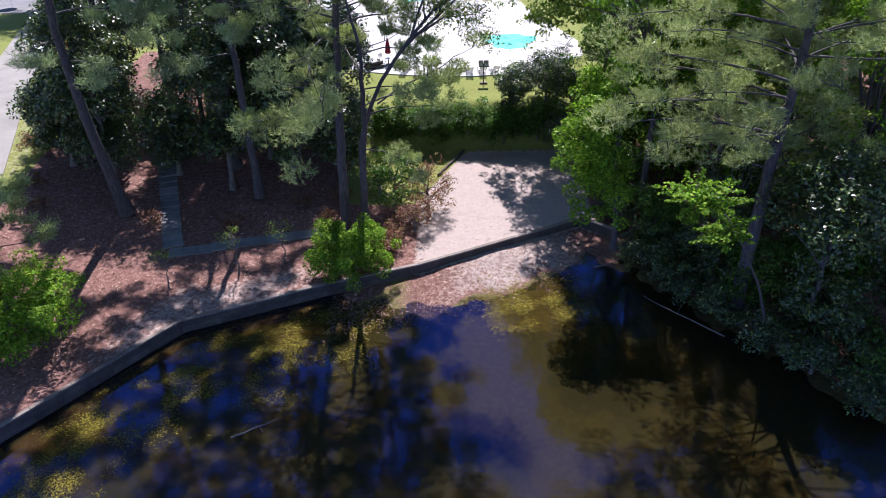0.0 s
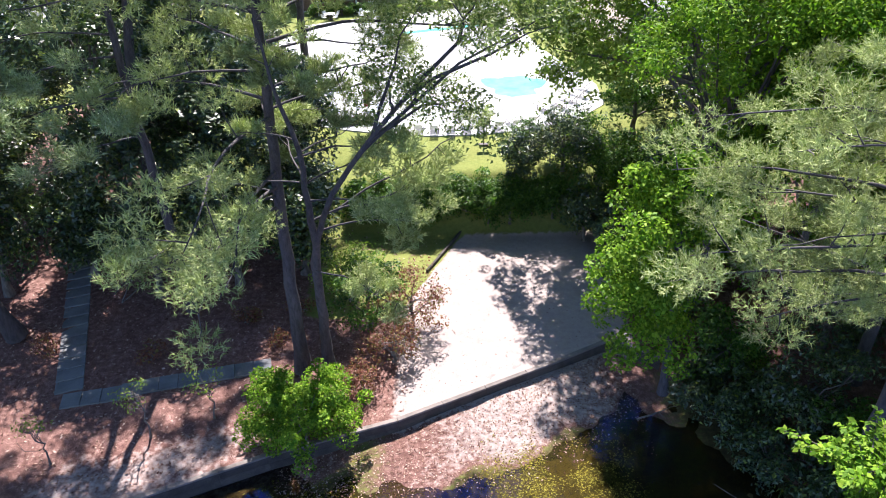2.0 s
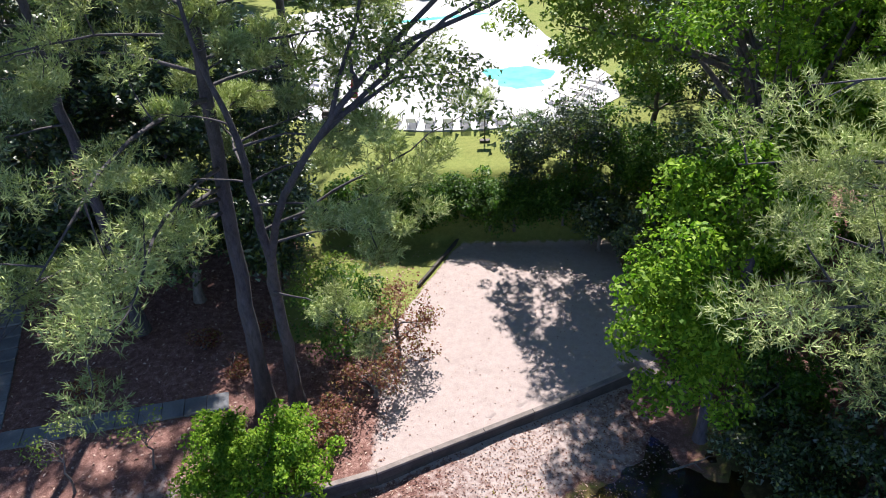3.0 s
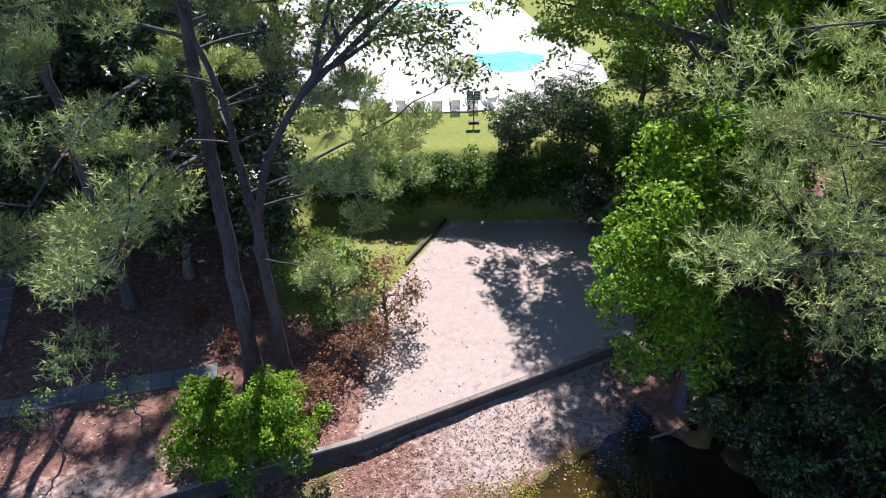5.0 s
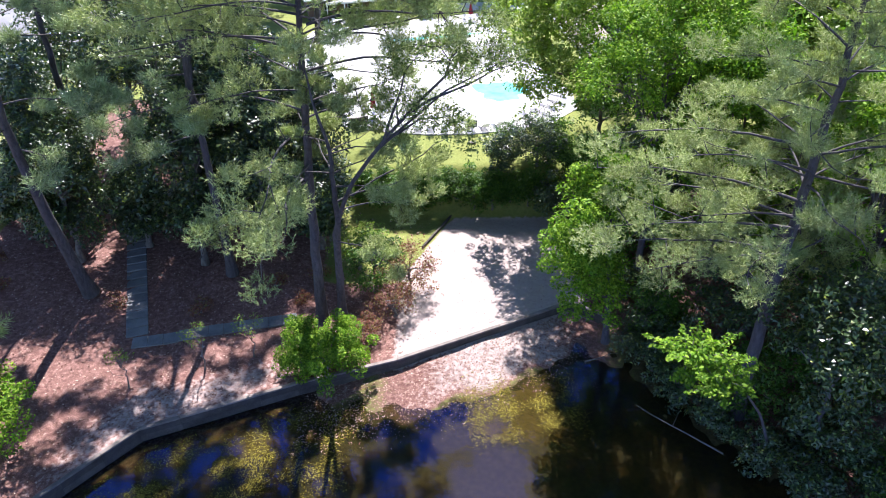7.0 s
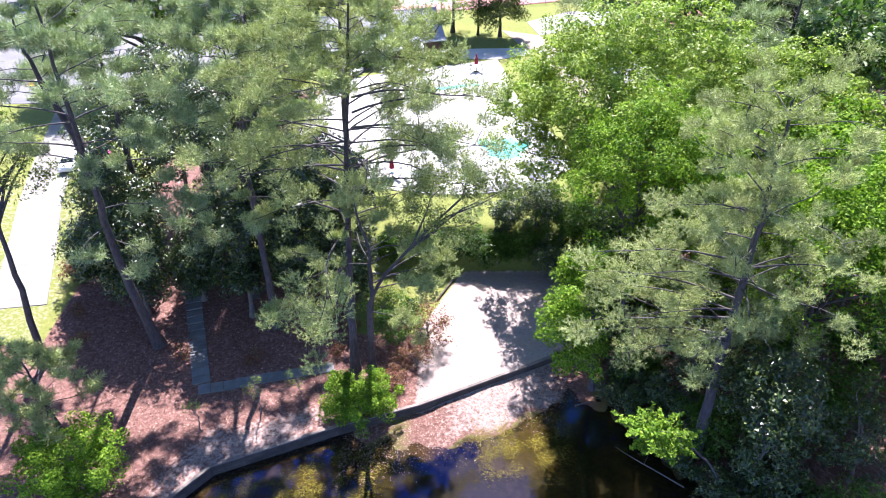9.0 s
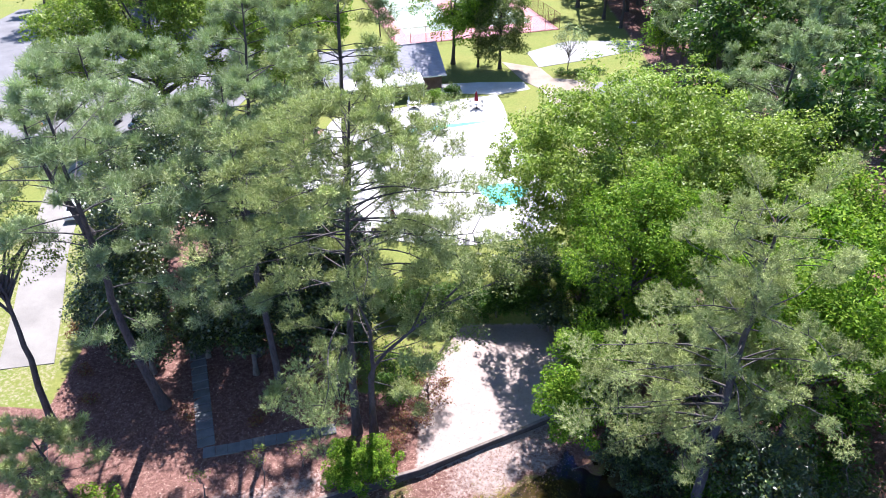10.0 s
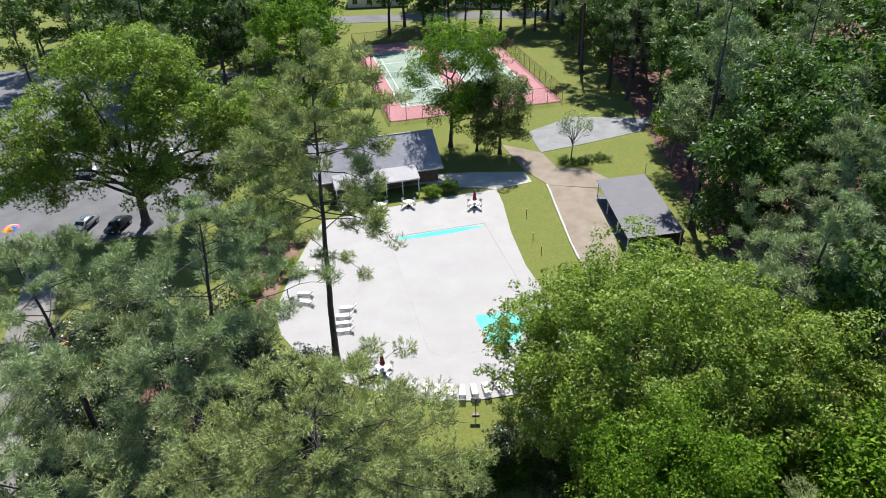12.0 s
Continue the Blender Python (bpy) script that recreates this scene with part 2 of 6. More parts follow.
M_WHITECAR = surface("white_car_paint", (0.60, 0.61, 0.63), (0.70, 0.71, 0.72), 1.0, 10.0, 0.2, bump=0.0)
M_SILVERCAR = surface("silver_car_paint", (0.28, 0.30, 0.33), (0.36, 0.38, 0.41), 1.0, 10.0, 0.25, 0.6, bump=0.0)
M_TYRE = surface("tyre_rubber", (0.012, 0.012, 0.012), (0.03, 0.03, 0.03), 4.0, 30.0, 0.85)
M_CHROME = surface("bare_metal", (0.4, 0.4, 0.4), (0.55, 0.55, 0.55), 4.0, 30.0, 0.3, 0.9, 0.05)
M_LAVENDER = surface("grey_sheet_roof", (0.055, 0.054, 0.075), (0.08, 0.079, 0.108), 0.6, 8.0, 0.6, 0.0, 0.1)
M_PORCHROOF = surface("pale_sheet_roof", (0.20, 0.20, 0.235), (0.26, 0.26, 0.30), 0.6, 8.0, 0.6, 0.0, 0.1)
M_SLAB = surface("grey_paving", (0.085, 0.087, 0.095), (0.17, 0.172, 0.18), 0.8, 16.0, 0.9, bump=0.2, vary=0.15)


def lake_water():
    n = Nodes("pond_water", 0.06)
    ripple = n.noise(1.6, 3.0, 0.55, (1.0, 1.7, 1.0))
    b = n.node("ShaderNodeBump", Strength=0.10, Distance=0.05)
    n.link(ripple, b.inputs["Height"])
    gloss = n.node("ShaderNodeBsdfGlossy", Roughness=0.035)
    # sky blue painted into the gloss colour; reflected trees turn blue as well
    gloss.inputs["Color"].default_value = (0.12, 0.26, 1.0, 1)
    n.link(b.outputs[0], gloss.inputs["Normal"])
    clear = n.node("ShaderNodeBsdfTransparent")
    clear.inputs["Color"].default_value = (0.70, 0.62, 0.40, 1)
    murk = n.node("ShaderNodeBsdfDiffuse")
    murk.inputs["Color"].default_value = (0.024, 0.0205, 0.008, 1)
    body = n.node("ShaderNodeMixShader", Fac=0.52)
    n.link(clear.outputs[0], body.inputs[1])
    n.link(murk.outputs[0], body.inputs[2])
    f = n.node("ShaderNodeFresnel", IOR=1.33)
    n.link(b.outputs[0], f.inputs["Normal"])
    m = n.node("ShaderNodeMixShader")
    # mirror share raised 2.7 times so the tinted reflection shows brighter
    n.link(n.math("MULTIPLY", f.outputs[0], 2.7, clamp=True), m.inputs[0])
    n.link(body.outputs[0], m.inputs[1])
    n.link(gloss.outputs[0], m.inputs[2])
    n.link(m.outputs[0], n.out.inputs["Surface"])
    return n.mat


def pool_water():
    n = Nodes("turquoise_pool_water", 0.05, specular=0.5)
    n.colour(n.ramp(n.noise(0.5, 3.0), [(0.3, (0.085, 0.53, 0.505)), (0.7, (0.18, 0.64, 0.60))]))
    n.bump(n.noise(3.0, 2.0), 0.1, 0.02)
    return n.mat


def ground_cover():
    """Ground: grass, pine straw, sand and pond bed, each where the mesh's own marks put it."""
    n = Nodes("ground_cover", 0.95, specular=0.2)
    grain, mid, broad = n.noise(26.0, 4.0), n.noise(3.5, 5.0), n.noise(0.22, 4.0)
    mixd = n.math("ADD", n.math("MULTIPLY", grain, 0.55), n.math("MULTIPLY", mid, 0.45))
    grass = n.mix(n.math("MULTIPLY", broad, 0.9), n.ramp(mixd, [(0.3, (0.06, 0.105, 0.018)), (0.7, (0.155, 0.20, 0.045))]), n.ramp(mixd, [(0.3, (0.12, 0.115, 0.03)), (0.7, (0.24, 0.22, 0.075))]))
    straw = n.ramp(mixd, [(0.28, (0.034, 0.016, 0.014)), (0.5, (0.135, 0.068, 0.057)), (0.72, (0.38, 0.245, 0.21))])
    sand = n.ramp(mixd, [(0.3, (0.225, 0.178, 0.165)), (0.7, (0.34, 0.285, 0.265))])
    bed = n.ramp(n.math("ADD", n.math("MULTIPLY", mid, 0.6), n.math("MULTIPLY", grain, 0.4)), [(0.3, (0.014, 0.012, 0.006)), (0.5, (0.055, 0.044, 0.017)), (0.72, (0.14, 0.115, 0.045))])
    algae = n.ramp(mixd, [(0.3, (0.07, 0.053, 0.012)), (0.7, (0.30, 0.235, 0.07))])
    c = grass
    for key, layer in (("straw", straw), ("sand", sand), ("bed", bed), ("algae", algae)):
        a = n.t.nodes.new("ShaderNodeAttribute")
        a.attribute_name = key
        rough_edge = n.math("ADD", a.outputs["Fac"], n.math("MULTIPLY", n.math("SUBTRACT", mid, 0.5), 0.7))
        c = n.mix(n.math("MULTIPLY_ADD", n.math("SUBTRACT", rough_edge, 0.5), 4.0, 0.5, clamp=True), c, layer)
    n.colour(c)
    n.bump(mixd, 0.7, 0.06)
    return n.mat


M_WATER, M_POOLWATER, M_GROUND = lake_water(), pool_water(), ground_cover()

# ---- the lie of the land ----
# shore of the pond: the foot of the retaining wall, then the natural bank on the right
SHORE_X = [-90, -45, -30, -22.4, -16.8, -8.4, -2.4, 6.5, 9.4, 12.0, 13.2, 16.0, 21.7, 26.0, 32.0, 48.0, 95.0]
SHORE_Y = [-60, 0.0, 18.0, 27.8, 35.2, 38.9, 41.0, 45.4, 47.0, 44.6, 42.6, 36.6, 28.8, 20.0, 2.0, -40.0, -90.0]


def sstep(a, b, v):
    t = np.clip((np.asarray(v, float) - a) / (b - a), 0, 1)
    return t * t * (3 - 2 * t)


def shore_y(x):
    return np.interp(x, SHORE_X, SHORE_Y)


def shore_gap(x, y):
    """Metres behind (plus) or in front of (minus) the shore."""
    slope = (shore_y(np.asarray(x) + 0.5) - shore_y(np.asarray(x) - 0.5))
    return (y - shore_y(x)) / np.sqrt(1 + slope ** 2)


def inside_oval(x, y, cx, cy, rx, ry):
    return np.where(((x - cx) / rx) ** 2 + ((y - cy) / ry) ** 2 < 1, 1.0, 0.0)


def land(x, y):
    """Height of the ground at a place; works on arrays."""
    x, y = np.asarray(x, float), np.asarray(y, float)
    d = shore_gap(x, y)
    left = 0.88 + 4.12 * sstep(0, 46, d)
    flat = 0.92 + 0.1 * sstep(0, 10, d) + 3.75 * sstep(58.6, 61.4, y)
    right = 0.05 + 4.95 * sstep(0, 30, d)
    w_sand, w_right = sstep(-13, -3, x), sstep(9.8, 13.0, x)
    back = (left * (1 - w_sand) + flat * w_sand) * (1 - w_right) + right * w_right
    back = np.where(y > 63.5, back * (1 - sstep(60, 70, y)) + 5.0 * sstep(60, 70, y), back)
    beach = np.exp(-((x - 3.5) / 8.5) ** 2)
    ripple = 0.05 * np.sin(1.7 * x + 0.8 * y) * np.sin(1.1 * y - 0.6 * x) + 0.04 * np.sin(3.1 * x + 0.5) * np.sin(2.7 * y)
    deep = -0.10 - 1.5 * sstep(0.5, 16, -d)
    shoal = 0.44 - 0.095 * (-d)
    bed = np.maximum(deep, deep * (1 - beach) + beach * np.maximum(shoal, -0.9))
    bed = np.where(x > 14.0, 0.04 - 1.4 * sstep(0, 9, -d), bed) + ripple * np.exp(-((-d - 2.5) / 2.5) ** 2)
    back = back - 0.25 * inside_oval(x, y, 0.6, 87.5, 8.6, 16.0)
    foot = np.where(x > 11.6, 0.02, 0.36)
    return np.where(d > foot, back, np.minimum(bed, 0.46))


def near_z(x, y):
    return float(land(np.array([x]), np.array([y]))[0])


def build_ground():
    xs = np.concatenate([np.array([-3000, -900, -350, -180]), np.arange(-120, -46, 3.0), np.arange(-46, -27, 0.7), np.arange(-27, 14, 0.35), np.arange(14, 27, 0.35), np.arange(27, 40, 0.7), np.arange(40, 121, 3.0), np.array([180, 350, 900, 3000])])
    ys = np.concatenate([np.array([-3000, -900, -300, -120]), np.arange(-60, 14, 4.0), np.arange(14, 26, 0.8), np.arange(26, 49, 0.35), np.arange(49, 70, 0.5), np.arange(70, 106, 1.0), np.arange(106, 260, 4.0), np.array([300, 500, 1200, 3000])])
    X, Y = np.meshgrid(xs, ys, indexing="ij")
    Z = land(X, Y)
    far = (np.abs(X) > 170) | (Y < -100)
    Z = np.where(far, 3.0, Z)
    r = np.random.default_rng(3)
    Z = Z + np.where((Y > 14) & (Y < 62) & (np.abs(X) < 46) & (shore_gap(X, Y) > 0.6), r.normal(0, 0.02, Z.shape), 0)
    nx, ny = len(xs), len(ys)
    i, j = np.meshgrid(np.arange(nx - 1), np.arange(ny - 1), indexing="ij")
    f = np.stack([i * ny + j, (i + 1) * ny + j, (i + 1) * ny + j + 1, i * ny + j + 1], -1).reshape(-1, 4)
    mesh = array_mesh("ground", np.stack([X, Y, Z], -1).reshape(-1, 3), f, True)
    d = shore_gap(X, Y)
    lawn_strip = sstep(-9.5, -7.5, X) * (1 - sstep(0.0, 0.6, X - (-0.9 + (Y - 54.8) * 0.43))) * sstep(48.5, 50, Y) * (1 - sstep(59, 60, Y))
    sand = sstep(-3.6, -1.6, X - 0.42 * (Y - 52).clip(0, 9)) * (1 - sstep(9.5, 11.5, X)) * (d > -0.2) * (1 - sstep(58.2, 59.2, Y)) * (1 - lawn_strip)
    sand = np.maximum(sand, 0.55 * (d > 0) * np.exp(-((X + 15.0) / 7.5) ** 4) * np.exp(-((d - 1.6) / 2.2) ** 2))
    straw = sstep(-0.4, 0.4, d) * (1 - sstep(57.6, 59.5, Y)) * (1 - lawn_strip)
    straw = np.maximum(straw, (X < -23) * (X > -33) * (d > 0) * (Y < 78) * 1.0)
    straw = np.maximum(straw, (X > 20) * (Y < 200) * (1 - sstep(60, 64, Y) * (1 - sstep(32, 36, X))) * (d > 0))
    straw = np.where((X < -34) & (Y > 46), 0.0, straw)
    sand = np.maximum(sand, 0.40 * sstep(33, 35, -X) * (1 - sstep(52, 60, -X)) * sstep(44, 47, Y) * (1 - sstep(70, 82, Y)))
    beach = (d <= 0.3) * (1 - sstep(3.2, 5.4, -d + 0.5 * np.sin(X * 1.3))) * np.exp(-((X - 4.0) / 8.5) ** 4)
    beach = np.maximum(beach, (d <= 0.3) * (1 - sstep(1.2, 3.2, -d + 0.6 * np.sin(X * 0.9))) * sstep(-25, -21, X) * (1 - sstep(-6, -3, X)))
    sand = np.maximum(sand, beach * (0.40 + 0.2 * np.exp(-((X - 4.5) / 4.5) ** 4)))
    straw = np.maximum(straw, beach)
    bed = (1 - sstep(-0.5, 0.5, d)) * (1 - beach)
    algae = (d < 0) * sstep(0.0, 0.05, -Z) * np.maximum(0.78 * np.exp(-((X + 14) / 8) ** 4) * np.exp(-((d + 2.6) / 1.8) ** 2), 0.75 * np.exp(-((X - 4.9) / 3.6) ** 4 - ((Y - 37.6) / 2.8) ** 4))
    for key, v in (("straw", straw), ("sand", sand), ("bed", bed), ("algae", algae)):
        mesh.attributes.new(key, "FLOAT", "POINT").data.foreach_set("value", np.asarray(v, dtype=np.float32).ravel())
    tagged(link_mesh("ground", mesh, M_GROUND), "uneven ground of pine straw, pale sand and grass round the pond", "ground", kind="structure")


build_ground()


def bank_edge():
    """The strip of bank that fills up to the back of the wall."""
    xs = np.concatenate([np.linspace(a, b, max(2, int(abs(b - a) * 2)), endpoint=False) for a, b in zip(SHORE_X[2:8], SHORE_X[3:9])])
    ys = shore_y(xs)
    t = np.gradient(np.stack([xs, ys], -1), axis=0)
    t /= np.linalg.norm(t, axis=1)[:, None]
    nrm = np.stack([-t[:, 1], t[:, 0]], -1)
    rows_ = []
    for off, lift in ((0.06, None), (0.3, None), (0.85, 0.015)):
        p = np.stack([xs, ys], -1) + nrm * off
        z = np.full(len(xs), 0.93) if lift is None else land(p[:, 0], p[:, 1]) + lift
        rows_.append(np.concatenate([p, z[:, None]], 1))
    V, n = np.concatenate(rows_), len(xs)
    i, k = np.meshgrid(np.arange(n - 1), np.arange(2), indexing="ij")
    F = np.stack([k * n + i, k * n + i + 1, (k + 1) * n + i + 1, (k + 1) * n + i], -1).reshape(-1, 4)
    mesh = array_mesh("bank_edge", V, F, True)
    sand = np.maximum(sstep(-3.6, -1.6, V[:, 0]), 0.5 * np.exp(-((V[:, 0] + 15.0) / 7.5) ** 4))
    for key, v in (("straw", np.ones(len(V))), ("sand", sand), ("bed", np.zeros(len(V))), ("algae", np.zeros(len(V)))):
        mesh.attributes.new(key, "FLOAT", "POINT").data.foreach_set("value", np.asarray(v, dtype=np.float32))
    tagged(link_mesh("bank_edge", mesh, M_GROUND), "strip of sand and pine straw behind the timber wall", "ground", kind="structure")


bank_edge()
bm = bmesh.new()
bmesh.ops.create_grid(bm, x_segments=8, y_segments=8, size=0.5, matrix=Matrix.Translation((0, -35, 0)) @ Matrix.Diagonal((230, 170, 1, 1)))
tagged(part("pond_water", bm, M_WATER), "still dark brown pond water with blue-tinted reflections of trees and sky", "water", kind="structure")

# ---- trees ----
def unit(v):
    return v / (np.linalg.norm(v, axis=-1, keepdims=True) + 1e-9)


def spine_at(spine, u):
    """A point on a polyline at 0..1 of its length in height."""
    s = np.asarray(spine, float)
    t = np.linspace(0, 1, len(s))
    return np.stack([np.interp(u, t, s[:, k]) for k in range(3)], -1)


def smooth_spine(spine, n, r, wobble=0.06):
    s = np.asarray(spine, float)
    if len(s) == 2:
        p = spine_at(s, np.linspace(0, 1, n))
    else:
        t, q = np.append(0, np.cumsum(np.linalg.norm(np.diff(s, axis=0), axis=1))), np.linspace(0, 1, n)
        t = t / t[-1]
        cf = [np.polyfit(t, s[:, k], min(3, len(s) - 1)) for k in range(3)]
        p = np.stack([np.polyval(c, q) for c in cf], -1)
    w = r.normal(0, wobble, (n, 3)) * np.linspace(0, 1, n)[:, None] ** 0.5
    w[0] = 0
    w[:, 2] = 0
    return p + w


def needles(centres, aims, r, per=10, length=0.3, width=0.016):
    """Shoots of needles: thin triangles set all along a short twig, leaning towards its tip."""
    n = len(centres)
    d = unit(aims[:, None] * 0.7 + r.normal(0, 0.55, (n, per, 3)))
    base = centres[:, None] + aims[:, None] * (r.uniform(-0.9, 0.5, (n, per, 1)) * length)
    L = length * r.uniform(0.7, 1.2, (n, per, 1))
    side = unit(np.cross(d, r.normal(0, 1, (n, per, 3)) + np.array([0, 0, 0.9]))) * width
    tip = base + d * L
    mid = base + d * L * 0.12
    V = np.stack([mid - side, mid + side, tip], 2).reshape(-1, 3)
    return V, np.arange(len(V)).reshape(-1, 3)


def leaves(centres, outs, r, size=0.3, lift=0.5, kite=True):
    """Leaves facing roughly up and out: kite-shaped folded quads, or pointed single faces where they stay far off."""
    n = len(centres)
    nrm = unit(outs * 0.6 + np.array([0, 0, lift]) + r.normal(0, 0.55, (n, 3)))
    a = unit(np.cross(nrm, r.normal(0, 1, (n, 3))))
    b = np.cross(nrm, a)
    s = size * r.uniform(0.6, 1.25, (n, 1))
    if kite:
        V = np.stack([centres - a * s * 0.55, centres + b * s * 0.3 + nrm * s * 0.05, centres + a * s * 0.6 - nrm * s * 0.1, centres - b * s * 0.3 + nrm * s * 0.05], 1).reshape(-1, 3)
        return V, np.arange(len(V)).reshape(-1, 4)
    V = np.stack([centres - a * s * 0.45 - b * s * 0.32, centres - a * s * 0.45 + b * s * 0.32, centres + a * s * 0.65], 1).reshape(-1, 3)
    return V, np.arange(len(V)).reshape(-1, 3)


def trunk_radius(r0, u, top=0.12):
    u = np.asarray(u, float)
    return r0 * ((1 - u) * (1 - top) + top) * (1 + 0.5 * np.exp(-u * 30))


def pine(spine, r0, seed, label, start=0.45, reach=5.0, limbs=34, clumps=5, tufts=22, per=8, length=0.36, width=0.026, mat=None, group="pine trees", droop=0.25, top=0.12, extra=(), sep_limbs=True, profile=None, avoid=None, inner=0.42, tight=0.82, forks=()):
    """A pine with a bare lower trunk, long limbs and separate tufts of needles."""
    r = np.random.default_rng(seed)
    base = np.asarray(spine[0], float)
    tree = thing("pine_tree", *base, label=label, category="tree", group=group)
    p = smooth_spine(np.asarray(spine, float) - base, 22, r)
    V, F = tube_arrays(p, trunk_radius(r0, np.linspace(0, 1, 22), top), 10)
    link_mesh("trunk", array_mesh("trunk", V, F, True), M_BARK, tree)
    C, A, small = [], [], []
    us = np.sort(start + (1 - start) * r.uniform(0, 1, limbs) ** 0.85)
    az0 = r.uniform(0, 6.28)
    jobs = []
    for k, u in enumerate(us):
        v = (u - start) / (1 - start)
        shape = profile(v) if profile else (0.55 + 0.75 * math.sin(math.pi * min(1, 0.15 + 0.95 * v)) ** 1.0) * (1 - 0.55 * v)
        az = az0 + k * 2.4 + r.normal(0, 0.35)
        jobs.append((spine_at(p, u), az, reach * shape * r.uniform(0.65, 1.15), 0.35 + 0.5 * v, trunk_radius(r0, u, top), False))
    for (x, y, z), az, L, lift in extra:
        jobs.append((np.array([x, y, z], float) - base, az, L, lift, r0 * 0.9, True))
    for fork in forks:
        fp = smooth_spine(np.asarray(fork, float) - base, 12, r)
        V, F = tube_arrays(fp, trunk_radius(r0 * 0.62, np.linspace(0, 1, 12), top), 8)
        link_mesh("forked_stem", array_mesh("forked_stem", V, F, True), M_BARK, tree)
        for k in range(11):
            u = 0.3 + 0.7 * k / 10
            jobs.append((spine_at(fp, u), k * 2.4 + az0, reach * (0.72 - 0.35 * u) * r.uniform(0.7, 1.1), 0.5, r0 * 0.5, True))
    for q, az, L, lift, rt, forced in jobs:
        if not forced and avoid is not None and avoid(q + base, az, L):
            continue
        m = 10 if sep_limbs else 5
        s = np.linspace(0, 1, m)
        out = np.array([math.cos(az), math.sin(az), 0])
        bend = r.normal(0, 0.12, 2)
        pts = q + out * (s * L)[:, None] + np.array([-out[1], out[0], 0]) * (bend[0] * L * s ** 2)[:, None]
        pts[:, 2] += L * (lift * 0.6 * s - droop * s ** 2) + r.normal(0, 0.05, m) * s
        pts += np.array([-out[1], out[0], 0.5]) * (0.045 * L * s * np.sin(s * 7.5 + az * 3))[:, None]
        rr = max(0.022, min(rt * 0.45, 0.0075 * L + 0.014)) * (1 - 0.8 * s)
        tv, tf = tube_arrays(pts, rr, 5)
        if sep_limbs:
            link_mesh("limb", array_mesh("limb", tv, tf, True), M_BARK, tree)
        else:
            small.append((tv, tf))
        nc = max(2, int(round(0.5 * clumps * L / reach + r.uniform(0, 1.2))))
        for c in range(nc):
            f = inner + (1.02 - inner) * (c + r.uniform(0, 0.9)) / nc
            o = spine_at(pts, min(f, 1.0))
            tw = unit(out * 0.5 + r.normal(0, 0.75, 3) + np.array([0, 0, 0.25]))
            end = o + tw * r.uniform(0.4, 1.1) * (0.35 + 0.13 * L)
            small.append(tube_arrays(np.stack([o, (o + end) / 2 + r.normal(0, 0.05, 3), end]), np.array([0.03, 0.02, 0.008]), 4))
            n = int(1.75 * tufts * r.uniform(0.6, 1.3))
            spread = tight * r.uniform(0.6, 1.1) * (0.5 + 0.09 * L)
            ball = unit(r.normal(0, 1, (n, 3))) * r.uniform(0.15, 1, (n, 1)) ** 0.45
            cc = end + ball * np.array([1, 1, 0.56]) * spread
            C.append(cc)
            A.append(unit(unit(cc - end + 1e-4) * 0.7 + np.array([0, 0, 0.65]) + out * 0.3))
    if small:
        V, F = join_arrays(small)
        tagged(link_mesh("twig", array_mesh("twig", V, F, True), M_BARK, tree), kind="stuff")
    C, A = np.concatenate(C), np.concatenate(A)
    V, F = needles(C, A, r, max(4, int(round(per * 0.9))), length * 1.2, width * 1.08)
    link_mesh("crown", array_mesh("crown", V, F), mat or M_NEEDLE, tree)
    return tree


